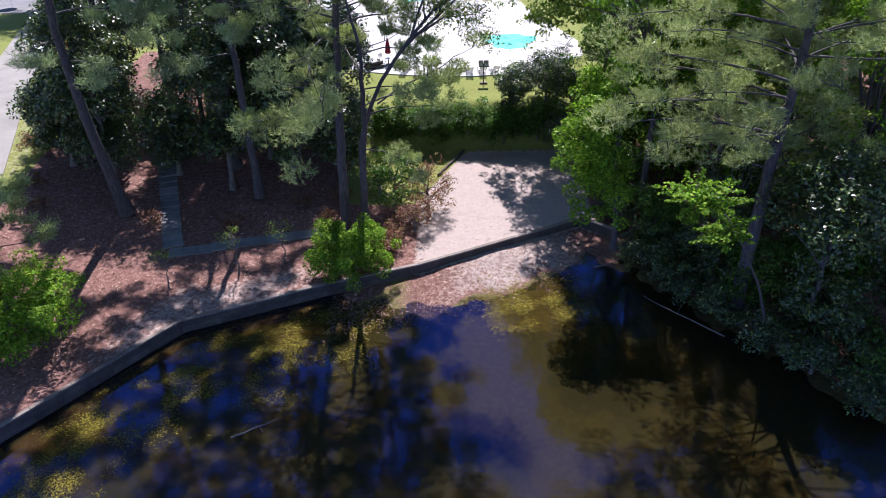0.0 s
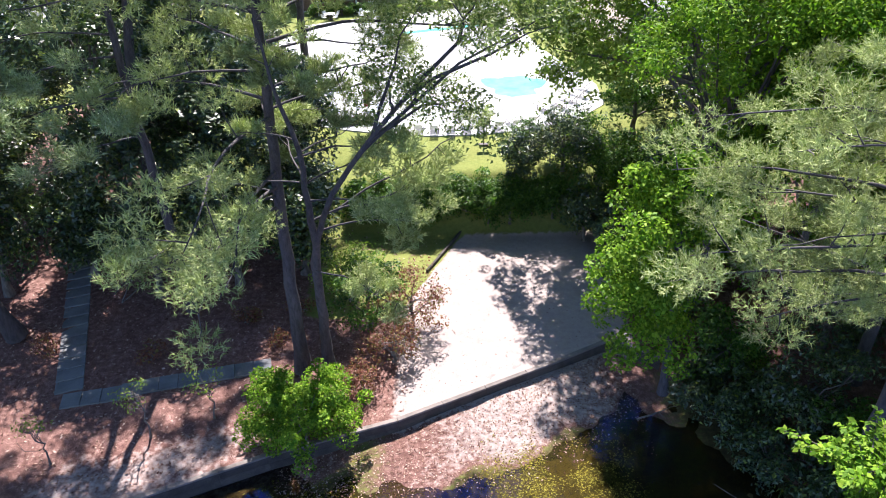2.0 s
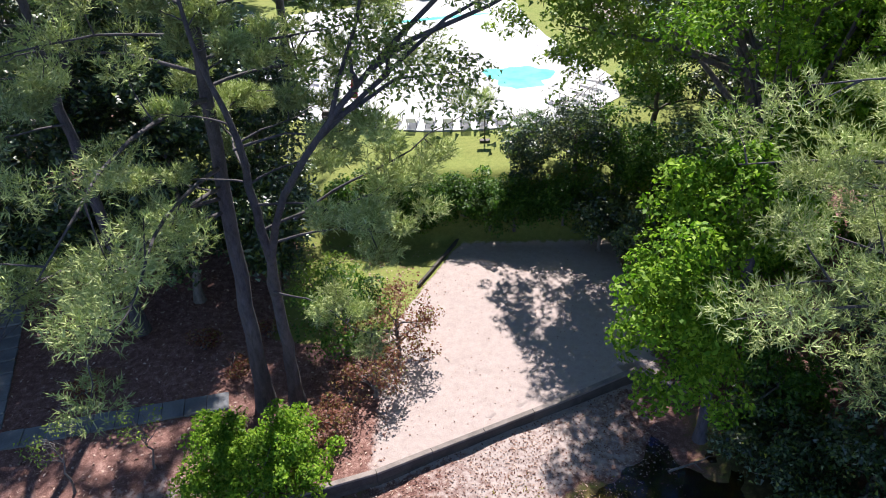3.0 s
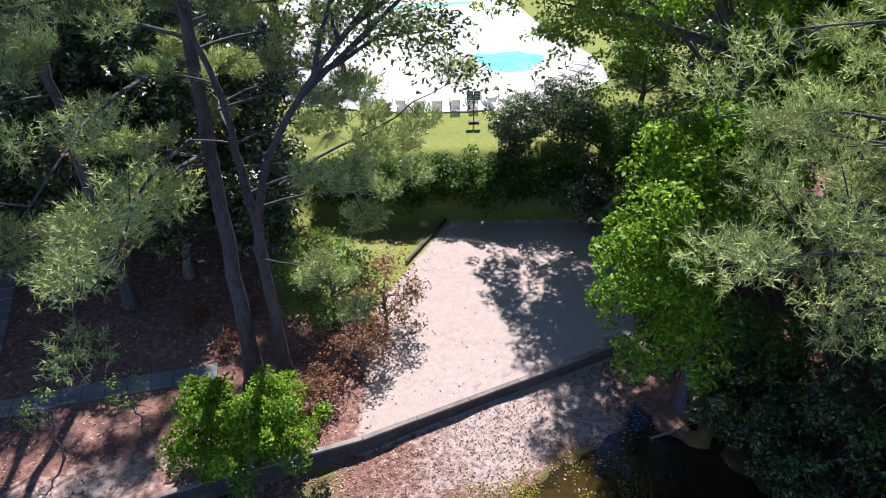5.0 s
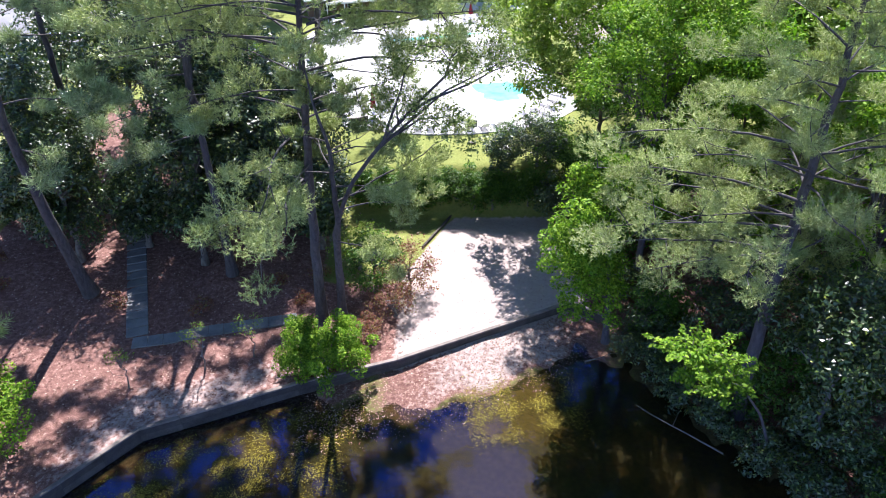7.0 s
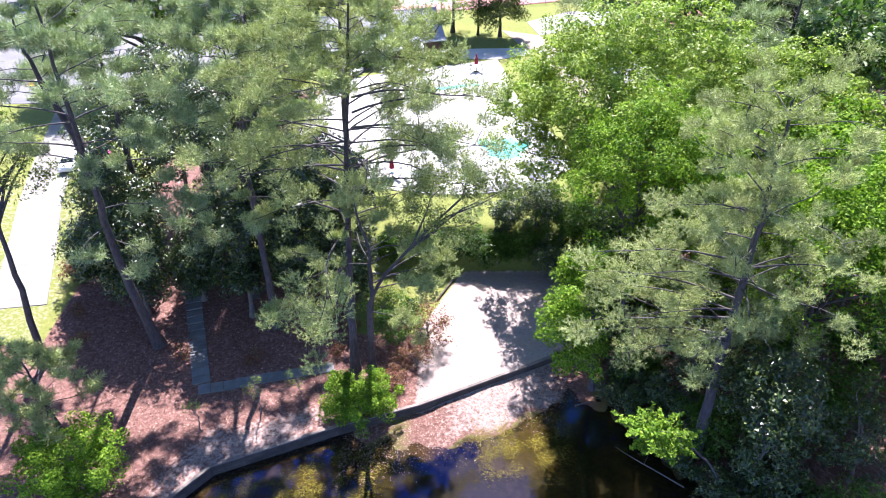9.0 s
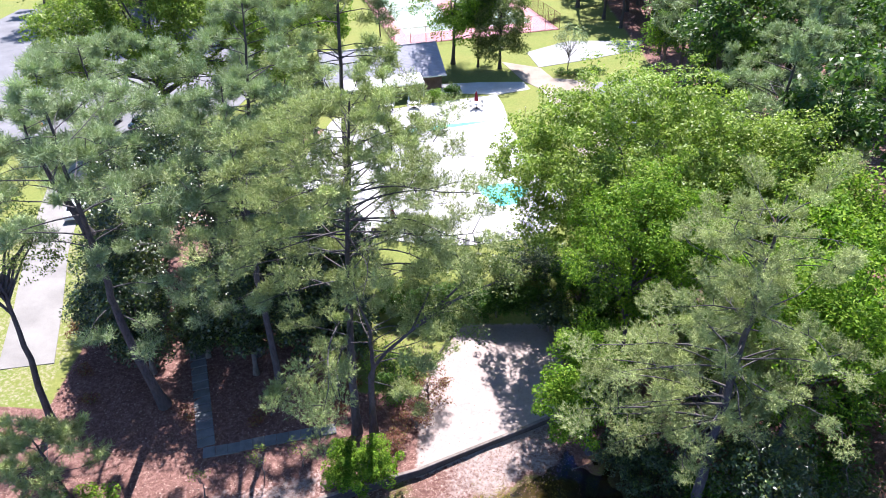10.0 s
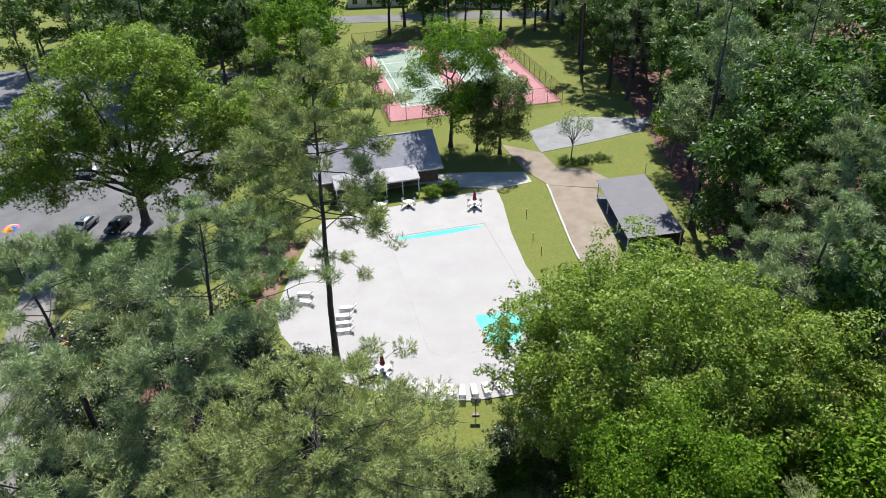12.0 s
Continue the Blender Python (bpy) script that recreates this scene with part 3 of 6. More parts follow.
def broadleaf(spine, r0, seed, label, crown, mat, blobs=90, per=90, size=0.32, blob=1.5, lumps=0.75, name="broadleaf_tree", category="tree", group="", bark=None, limbs=9, hollow=0.55, lift=0.5, flat=0.8, apart=True, fork=0.45, kite=False):
    """A broadleaved tree: crown = [(centre, (rx, ry, rz)[, leafiness]), ...] from the world; leaves in clumps with gaps."""
    r = np.random.default_rng(seed)
    base = np.asarray(spine[0], float)
    tree = thing(name, *base, label=label, category=category, group=group)
    bark = bark or M_BARK_GREY
    p = smooth_spine(np.asarray(spine, float) - base, 12, r, 0.08)
    V0, F0 = tube_arrays(p, trunk_radius(r0, np.linspace(0, 1, 12), 0.3), 9)
    vol = np.array([c[1][0] * c[1][1] * c[1][2] for c in crown]) ** (2 / 3)
    counts = np.maximum(3, (blobs * vol / vol.sum()).astype(int))
    C, O, ends = [], [], []
    for (c, a, *thin), n in zip(crown, counts):
        c, a, thin = np.asarray(c, float) - base, np.asarray(a, float), thin[0] if thin else 1.0
        d = unit(r.normal(0, 1, (n, 3)))
        d[:, 2] = np.where(d[:, 2] < -0.35, -d[:, 2] * 0.6, d[:, 2])
        rad = (hollow + (1 - hollow) * r.uniform(0, 1, (n, 1)) ** 0.6) * r.uniform(0.82, 1.14, (n, 1))
        bc = c + d * rad * a
        for k in range(n):
            m = int((1.0 if kite else 1.35) * per * thin * r.uniform(0.55, 1.35))
            e = unit(r.normal(0, 1, (m, 3)))
            e[:, 2] = np.abs(e[:, 2]) * np.where(r.uniform(0, 1, m) < 0.7, 1, -1)
            br = blob * thin ** 0.5 * r.uniform(lumps, 1.3)
            C.append(bc[k] + e * br * np.array([1, 1, flat]) * r.uniform(0.35, 1.0, (m, 1)) ** 0.5)
            O.append(unit(e + d[k] * 0.5))
        ends.append((c, bc))
    small = []
    for c, bc in ends:
        pick = r.permutation(len(bc))[:max(2, int(limbs * len(bc) / counts.sum()) + 1)]
        for k in pick:
            u = r.uniform(fork, 1.0)
            o = spine_at(p, u)
            if bc[k][2] < o[2] - 0.5 and fork < 0.6:
                o = spine_at(p, 0.35)
            mid = (o * 0.5 + bc[k] * 0.5) + np.array([0, 0, 0.06 * np.linalg.norm(bc[k] - o)]) + r.normal(0, 0.2, 3)
            pts = np.stack([o, o * 0.6 + mid * 0.4 + r.normal(0, 0.08, 3), mid, mid * 0.45 + bc[k] * 0.55 + r.normal(0, 0.15, 3), bc[k]])
            tv, tf = tube_arrays(pts, r0 * np.array([0.42, 0.34, 0.24, 0.14, 0.05]), 6)
            if apart:
                link_mesh("limb", array_mesh("limb", tv, tf, True), bark, tree)
            else:
                small.append((tv, tf))
    V, F = join_arrays([(V0, F0)] + small)
    link_mesh("trunk", array_mesh("trunk", V, F, True), bark, tree)
    V, F = leaves(np.concatenate(C), np.concatenate(O), r, size if kite else 0.84 * size, lift, kite)
    link_mesh("crown", array_mesh("crown", V, F), mat, tree)
    return tree


def spray_tree(spine, r0, seed, label, heads):
    """A slender tree with feathery sprays of leaves: heads = [(centre, reach, sprays), ...]."""
    r = np.random.default_rng(seed)
    base = np.asarray(spine[0], float)
    tree = thing("broadleaf_tree", *base, label=label, category="tree")
    p = smooth_spine(np.asarray(spine, float) - base, 14, r, 0.05)
    V, F = tube_arrays(p, trunk_radius(r0, np.linspace(0, 1, 14), 0.3), 8)
    link_mesh("trunk", array_mesh("trunk", V, F, True), M_BARK, tree)
    C, O = [], []
    for centre, reach, n in heads:
        c = np.asarray(centre, float) - base
        root = p[int(np.argmin(np.linalg.norm(p - c, axis=1)))]
        for k in range(n):
            az, up = k * 2.4 + r.normal(0, 0.3), r.uniform(-0.15, 0.9)
            out = unit(np.array([math.cos(az), math.sin(az), up]))
            L = reach * r.uniform(0.6, 1.15)
            s = np.linspace(0, 1, 7)
            o = root + (c - root) * r.uniform(0.3, 1.0)
            pts = o + out * (L * s)[:, None] - np.array([0, 0, 0.22 * L]) * (s ** 2)[:, None]
            V, F = tube_arrays(pts, 0.022 * (1 - 0.8 * s), 4)
            link_mesh("limb", array_mesh("limb", V, F, True), M_BARK_GREY, tree)
            m = 85
            f = r.uniform(0.15, 1.0, m)
            side = r.normal(0, 0.16, (m, 3)) * (1.25 - f)[:, None] * np.array([1, 1, 0.45])
            C.append(spine_at(pts, f) + side)
            O.append(unit(side + out * 0.4 + np.array([0, 0, 0.3])))
    V, F = leaves(np.concatenate(C), np.concatenate(O), r, 0.17, 0.8)
    link_mesh("crown", array_mesh("crown", V, F), M_BRIGHT, tree)
    return tree


def shrub(x, y, rx, ry, h, seed, label, mat, name="shrub", group="", blobs=40, per=80, size=0.16, blob=0.55, lean=(0, 0), kite=False):
    z = near_z(x, y)
    spine = [(x, y, z - 0.1), (x + lean[0], y + lean[1], z + h * 0.5)]
    crown = [((x + lean[0], y + lean[1], z + h * 0.5), (rx, ry, h * 0.5)), ((x, y, z + h * 0.3), (rx * 0.85, ry * 0.85, h * 0.3))]
    return broadleaf(spine, 0.06 + 0.02 * h, seed, label, crown, mat, blobs, per, size, blob, name=name, category="shrub", group=group, limbs=10, hollow=0.45, kite=kite)

# ---- paved ground and the pool ----
AXIS = 15.0                                   # the club's buildings stand turned by this many degrees
CA, SA = math.cos(radians(AXIS)), math.sin(radians(AXIS))


def club(u, v, o=(-7.5, 97.9)):
    """A place in the club's own grid: u along the pool's far edge, v away from the pond."""
    return (o[0] + u * CA - v * SA, o[1] + u * SA + v * CA)


def ring_with_hole(outer, inner, z0, z1):
    """A slab with a hole: top, bottom skirt and the sides of both outlines."""
    bm = bmesh.new()
    a = [bm.verts.new((x, y, z1)) for x, y in outer]
    b = [bm.verts.new((x, y, z1)) for x, y in inner]
    ea = [bm.edges.new((a[i], a[(i + 1) % len(a)])) for i in range(len(a))]
    eb = [bm.edges.new((b[i], b[(i + 1) % len(b)])) for i in range(len(b))]
    bmesh.ops.triangle_fill(bm, use_beauty=True, use_dissolve=False, edges=ea + eb)
    for ring in (a, b):
        lo = [bm.verts.new((v.co.x, v.co.y, z0)) for v in ring]
        for i in range(len(ring)):
            j = (i + 1) % len(ring)
            bm.faces.new((ring[i], ring[j], lo[j], lo[i]))
    bmesh.ops.recalc_face_normals(bm, faces=bm.faces)
    return bm


def sheet(name, outline, z, thick, mat, label, category="pavement"):
    return tagged(part(name, prism(outline, z - thick, z), mat), label, category, kind="structure")


def drape(name, left, right, mat, label, category, lift=0.07):
    """A paved strip that follows the ground between two edges."""
    bm = bmesh.new()
    rows_ = []
    for (a, b), (c, d) in zip(zip(left, left[1:]), zip(right, right[1:])):
        for k in range(6):
            f = k / 6
            rows_.append(((a[0] + (b[0] - a[0]) * f, a[1] + (b[1] - a[1]) * f), (c[0] + (d[0] - c[0]) * f, c[1] + (d[1] - c[1]) * f)))
    rows_.append((left[-1], right[-1]))
    prev = None
    for p, q in rows_:
        line = []
        for k in range(5):
            x, y = p[0] + (q[0] - p[0]) * k / 4, p[1] + (q[1] - p[1]) * k / 4
            line.append(bm.verts.new((x, y, near_z(x, y) + lift)))
        if prev:
            for k in range(4):
                bm.faces.new((prev[k], prev[k + 1], line[k + 1], line[k]))
        prev = line
    bmesh.ops.recalc_face_normals(bm, faces=bm.faces)
    ext = bmesh.ops.extrude_face_region(bm, geom=list(bm.faces))["geom"]
    bmesh.ops.translate(bm, vec=(0, 0, -0.25), verts=[g for g in ext if isinstance(g, bmesh.types.BMVert)])
    bmesh.ops.recalc_face_normals(bm, faces=bm.faces)
    return tagged(part(name, bm, mat), label, category, kind="structure")


DECK = [(-17.3, 102.4), (-9.5, 105.6), (-1.0, 108.6), (7.2, 111.0), (7.9, 106.5), (8.5, 98.5), (9.8, 90.5), (11.8, 84.0), (13.6, 78.0), (13.4, 73.0), (10.5, 69.6),
        (6.6, 67.9), (2.8, 67.2), (-1.0, 67.2), (-4.6, 67.9), (-8.0, 69.0), (-11.5, 70.6), (-15.0, 73.6), (-18.0, 77.5), (-19.6, 81.7), (-19.3, 88.0), (-18.6, 95.0)]
POOL = [club(-0.4, 0.0), club(13.0, 0.0), club(13.0, -24.0), club(11.5, -25.4), club(1.0, -25.4), club(-0.4, -24.0)]
tagged(part("pool_deck", ring_with_hole(DECK, POOL, 4.7, 5.06), M_DECK), "white coated pool deck in full sun", "pavement", kind="structure")
pool = thing("swimming_pool", *club(6, -12), 5.0, label="drained white plaster pool with turquoise water left in the deep end", category="pool", kind="structure")
pc = Vector((*club(6, -12), 5.0))
bm = bmesh.new()
rim = [bm.verts.new(Vector((x, y, 5.05)) - pc) for x, y in POOL]
floor_v = [bm.verts.new(Vector((x, y, 5.042)) - pc) for x, y in POOL]
bm.faces.new(floor_v)
bmesh.ops.triangulate(bm, faces=bm.faces)
for i in range(1, len(rim)):
    j = (i + 1) % len(rim)
    bm.faces.new((rim[i], rim[j], floor_v[j], floor_v[i]))
part("basin", bm, M_PLASTER, pool)
bm = bmesh.new()
bm.faces.new([bm.verts.new(Vector((*club(*uvz[:2]), uvz[2])) - pc) for uvz in ((-0.4, 0.0, 5.042), (13.0, 0.0, 5.042), (13.0, 0.0, 5.055), (-0.4, 0.0, 5.055))])
part("far_wall_band", bm, M_POOLTILE, pool, "turquoise painted far wall")
for cx, cy, rx, ry, wob in ((6.3, 78.4, 2.6, 3.0, 0.16), (*club(6.4, -0.85), 6.1, 0.55, 0.05)):
    ring = []
    for k in range(40):
        a = 2 * math.pi * k / 40
        f = 1 + wob * math.sin(3 * a + 0.7) + wob * 0.6 * math.sin(5 * a + 2.0) + wob * 0.4 * math.sin(9 * a)
        px, py = rx * f * math.cos(a), ry * f * math.sin(a)
        ring.append((cx + px * CA - py * SA, cy + px * SA + py * CA))
    bm = bmesh.new()
    bm.faces.new([bm.verts.new(Vector((x, y, 5.047)) - pc) for x, y in ring])
    part("pool_water", bm, M_POOLWATER, pool, "shallow turquoise water left on the plaster")
for i in range(len(POOL)):
    x0, y0 = POOL[i]
    x1, y1 = POOL[(i + 1) % len(POOL)]
    n = max(1, int(math.hypot(x1 - x0, y1 - y0) / 1.2))
    for k in range(n):
        fx, fy = x0 + (x1 - x0) * (k + 0.5) / n, y0 + (y1 - y0) * (k + 0.5) / n
        L = math.hypot(x1 - x0, y1 - y0) / n - 0.012
        ob = part("coping_stone", box(L, 0.32, 0.05, bevel=0.012), M_DECK, pool)
        ob.matrix_basis = Matrix.Translation(Vector((fx, fy, 5.02)) - pc) @ Matrix.Rotation(math.atan2(y1 - y0, x1 - x0), 4, "Z")

sheet("path", [(15.0, 112.0), (21.8, 110.6), (22.6, 103.0), (22.0, 96.0), (21.0, 88.0), (17.0, 88.0), (16.0, 99.0), (15.2, 106.0)], 5.05, 0.2, M_PATH, "beige sandy path beside the pool lawn")
sheet("path", [(8.8, 127.0), (15.2, 123.4), (16.8, 118.0), (22.0, 116.8), (24.0, 114.0), (26.0, 110.2), (15.0, 112.02), (11.8, 117.0)], 5.054, 0.2, M_PATH, "beige sandy path crossing the lawn")
sheet("pavement", [(13.6, 132.0), (15.0, 123.6), (22.0, 126.4), (33.0, 131.5), (36.0, 137.5), (22.0, 138.4)], 5.06, 0.2, M_YARD, "pale grey paved yard dappled with shade")
sheet("walkway", [(-3.2, 112.6), (7.3, 111.05), (12.6, 113.2), (11.8, 116.6), (4.0, 116.8), (-2.4, 116.2)], 5.05, 0.2, M_CONCRETE, "concrete walkway shaded by trees beside the clubhouse")
sheet("mulch_bed", [(-25.0, 80.2), (-20.6, 79.0), (-19.9, 88.0), (-19.0, 96.0), (-18.0, 98.6), (-23.6, 98.2), (-25.2, 90.0)], 5.04, 0.2, M_MULCH, "brown mulch bed beside the pool deck", "flower bed")
sheet("parking_lot", [(-100, 96), (-56, 95.5), (-40, 99.5), (-33, 108), (-30, 128), (-32, 152), (-46, 168), (-100, 172)], 5.05, 0.2, M_ASPHALT, "worn grey asphalt parking lot seen through trees")
drape("driveway", [(-35.4, 51.2), (-37.6, 58.0), (-40.9, 67.3), (-43.2, 75.0), (-49.0, 92.0), (-52.0, 97.0)], [(-39.8, 50.0), (-42.2, 58.0), (-45.6, 67.6), (-48.4, 76.0), (-53.6, 93.0), (-56.4, 98.0)], M_DRIVE, "pale concrete drive in full sun", "pavement")
sheet("road", [(-70, 203), (-8, 206), (30, 207), (30, 214), (-70, 211)], 5.06, 0.2, M_ASPHALT, "asphalt road beyond the tennis courts", "road")

kerb = thing("path_kerb", 15.3, 104.0, 5.0, label="pale concrete kerb between the lawn and the sandy path", category="kerb", kind="structure")
KERB = [(14.7, 112.2), (14.9, 110.4), (15.2, 106.0), (15.6, 101.0), (16.0, 96.0), (16.6, 91.0)]
for (x0, y0), (x1, y1) in zip(KERB, KERB[1:]):
    n = max(1, round(math.hypot(x1 - x0, y1 - y0) / 1.0))
    for k in range(n):
        f = (k + 0.5) / n
        b = part("kerb_stone", box(math.hypot(x1 - x0, y1 - y0) / n - 0.01, 0.3, 0.2, bevel=0.02), M_CONCRETE, kerb)
        b.matrix_basis = pose(x0 + (x1 - x0) * f - 15.3, y0 + (y1 - y0) * f - 104.0, -0.02, 0, 0, math.degrees(math.atan2(y1 - y0, x1 - x0)))

# paved garden walk under the trees
walk_thing = thing("garden_walk", -20, 42.5, 1.9, label="grey paver walk turning a corner under the trees", category="pavement", kind="structure")
slab_r = random.Random(5)
for (x0, y0), (x1, y1), w in (((-19.9, 42.6), (-9.5, 45.2), 1.1), ((-19.8, 43.3), (-25.0, 58.0), 1.4)):
    L = math.hypot(x1 - x0, y1 - y0)
    n = int(L / 0.9)
    for k in range(n):
        f = (k + 0.5) / n
        x, y = x0 + (x1 - x0) * f, y0 + (y1 - y0) * f
        ob = part("paving_slab", box(L / n - 0.02, w, 0.12, bevel=0.015), M_SLAB, walk_thing)
        ob.matrix_basis = Matrix.Translation((x + 20, y - 42.5, near_z(x, y) - 1.9 - 0.04 + slab_r.uniform(-0.01, 0.01))) @ Matrix.Rotation(math.atan2(y1 - y0, x1 - x0), 4, "Z")


drape("patio", [(-27.0, 57.2), (-26.4, 59.6), (-25.8, 62.0)], [(-23.6, 56.4), (-23.0, 58.8), (-22.4, 61.2)], M_DRIVE, "small sunlit concrete patio at the head of the walk", "pavement")

# ---- retaining wall along the pond ----
def retaining_wall(points, name="retaining_wall"):
    wall = thing(name, points[0][0], points[0][1], 0.0, label="low weathered timber retaining wall holding the pond bank", category="wall", kind="structure")
    o = Vector((points[0][0], points[0][1], 0))
    rr = random.Random(9)
    for (x0, y0), (x1, y1) in zip(points, points[1:]):
        L = math.hypot(x1 - x0, y1 - y0)
        n = max(1, round(L / 2.4))
        turn = math.atan2(y1 - y0, x1 - x0)
        for k in range(n):
            f = (k + 0.5) / n
            at = Vector((x0 + (x1 - x0) * f, y0 + (y1 - y0) * f, 0)) - o
            m = Matrix.Translation(at) @ Matrix.Rotation(turn + radians(rr.uniform(-0.5, 0.5)), 4, "Z")
            for row in range(3):
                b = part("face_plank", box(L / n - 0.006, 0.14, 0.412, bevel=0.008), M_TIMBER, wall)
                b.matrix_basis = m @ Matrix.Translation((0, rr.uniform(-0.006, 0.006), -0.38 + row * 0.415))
            b = part("cap_plank", box(L / n - 0.012, 0.26, 0.12, bevel=0.02), M_TIMBER_CAP_LIT, wall)
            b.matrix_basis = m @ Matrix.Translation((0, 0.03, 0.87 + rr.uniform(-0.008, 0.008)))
            b = part("post", box(0.2, 0.2, 1.4, bevel=0.02), M_TIMBER, wall)
            b.matrix_basis = m @ Matrix.Translation((-L / n / 2, 0.19, -0.6))
    return wall


WALL = list(zip(SHORE_X, SHORE_Y))[1:9] + [(11.6, 45.2)]
retaining_wall(WALL[1:])

# timber edging between sand and lawn
edging = thing("timber_edging", -0.9, 54.8, 0.98, label="dark timber edging between pale sand and grass", category="edging", kind="structure")
for k in range(3):
    b = part("edging_plank", box(1.98, 0.16, 0.28, bevel=0.02), M_TIMBER, edging)
    b.matrix_basis = pose(0.42 * (k * 2 + 0.2), 0.92 * (k * 2 + 0.2), -0.02, 0, 0, 65)


# ---- clubhouse ----
def gable_roof(w, d, eave, rise, over, mat, parent):
    """Two sloping planes of shingle courses with the ridge along the width, and a gable wall at each end."""
    hw, hd = w / 2 + over, d / 2 + over
    for side in (-1, 1):
        bm, prev, n = bmesh.new(), None, 22
        for k in range(n):
            for f, dz in ((k / n, 0.012), ((k + 0.98) / n, 0.0)):
                y, z = side * hd * (1 - f), eave + rise * f + dz
                line = (bm.verts.new((-hw, y, z)), bm.verts.new((hw, y, z)))
                if prev:
                    bm.faces.new((prev[0], prev[1], line[1], line[0]))
                prev = line
        part("roof_slope", bm, mat, parent)
        bm = bmesh.new()
        x = side * (w / 2 - 0.125)
        f = bm.faces.new([bm.verts.new((x, y, z)) for y, z in ((-d / 2, eave), (d / 2, eave), (0, eave + rise * (d / 2) / hd - 0.06))])
        ext = bmesh.ops.extrude_face_region(bm, geom=[f])["geom"]
        bmesh.ops.translate(bm, vec=(-side * 0.2, 0, 0), verts=[g for g in ext if isinstance(g, bmesh.types.BMVert)])
        part("gable", bm, M_BRICKWALL, parent)
    part("ridge_cap", box(2 * hw, 0.3, 0.06, (0, 0, eave + rise), 0.02), mat, parent)


def window_unit(w, h, parent, at, turn):
    win = part("window", box(w, 0.06, h), M_GLASS, parent)
    win.matrix_basis = pose(*at, 0, 0, turn)
    for sx, sz, px, pz in ((w + 0.16, 0.08, 0, -0.08), (w + 0.16, 0.08, 0, h), (0.08, h, -w / 2 - 0.04, 0), (0.08, h, w / 2 + 0.04, 0), (0.04, h, 0, 0)):
        part("window_frame", box(sx, 0.1, sz, (px, 0, pz)), M_WHITE, win)
    return win


def clubhouse():
    c = club(1.0, 19.7)
    h = thing("clubhouse", *c, 5.05, AXIS, "low brick clubhouse with a grey gabled roof and white-posted porch", "building")
    w, d, e = 18.0, 12.0, 2.6
    for nm, sx, sy, px, py in (("wall", w, 0.25, 0, -d / 2 + 0.6), ("wall", w, 0.25, 0, d / 2), ("wall", 0.25, d - 0.85, -w / 2 + 0.125, 0.3), ("wall", 0.25, d - 0.85, w / 2 - 0.125, 0.3)):
        part(nm, box(sx, sy, e, (px, py, 0)), M_BRICKWALL, h)
    part("floor_slab", box(w, d, 0.06), M_CONCRETE, h)
    gable_roof(w, d, e, 3.4, 0.6, M_SHINGLE, h)
    for sx, sy, px, py in ((w + 1.2, 0.06, 0, -d / 2 - 0.62), (w + 1.2, 0.06, 0, d / 2 + 0.62)):
        part("fascia", box(sx, sy, 0.2, (px, py, e - 0.17)), M_WHITE, h)
    # porch towards the pool, with its own low roof
    pd, pw = 2.9, 12.4
    bm = bmesh.new()
    y0, y1 = -d / 2 - pd, -d / 2 + 0.4
    x0 = -0.7
    prev = None
    for k in range(10):
        for f, dz in ((k / 10, 0.006), ((k + 0.97) / 10, 0.0)):
            y, z = y0 + (y1 - y0) * f, e - 0.05 + 0.62 * f + dz
            line = (bm.verts.new((x0 - pw / 2, y, z)), bm.verts.new((x0 + pw / 2, y, z)))
            if prev:
                bm.faces.new((prev[0], prev[1], line[1], line[0]))
            prev = line
    part("porch_roof", bm, M_PORCHROOF, h, "pale sheet porch roof")
    part("porch_beam", box(pw, 0.14, 0.22, (x0, y0 + 0.15, e - 0.3)), M_WHITE, h)
    for k in range(6):
        part("porch_post", box(0.15, 0.15, e - 0.3, (x0 - pw / 2 + 0.2 + k * (pw - 0.4) / 5, y0 + 0.15, 0), 0.015), M_WHITE, h)
    for px, ww in ((-6.0, 1.6), (-2.6, 1.6), (3.6, 1.6)):
        window_unit(ww, 1.3, h, (px, -d / 2 + 0.47, 0.9), 0)
    door = part("door", box(1.0, 0.08, 2.05), M_WHITE, h, "white porch door")
    door.matrix_basis = pose(0.6, -d / 2 + 0.45, 0.02)
    part("door_handle", box(0.04, 0.08, 0.14, (0.4, -0.06, 0.98), 0.01), M_CHROME, door)
    chim = part("roof_vent", lathe([(0.09, 0), (0.09, 0.5), (0.16, 0.52), (0.16, 0.6)], 10), M_DARKMETAL, h)
    chim.matrix_basis = pose(-1.5, -2.6, e + 2.0)
    return h


clubhouse()


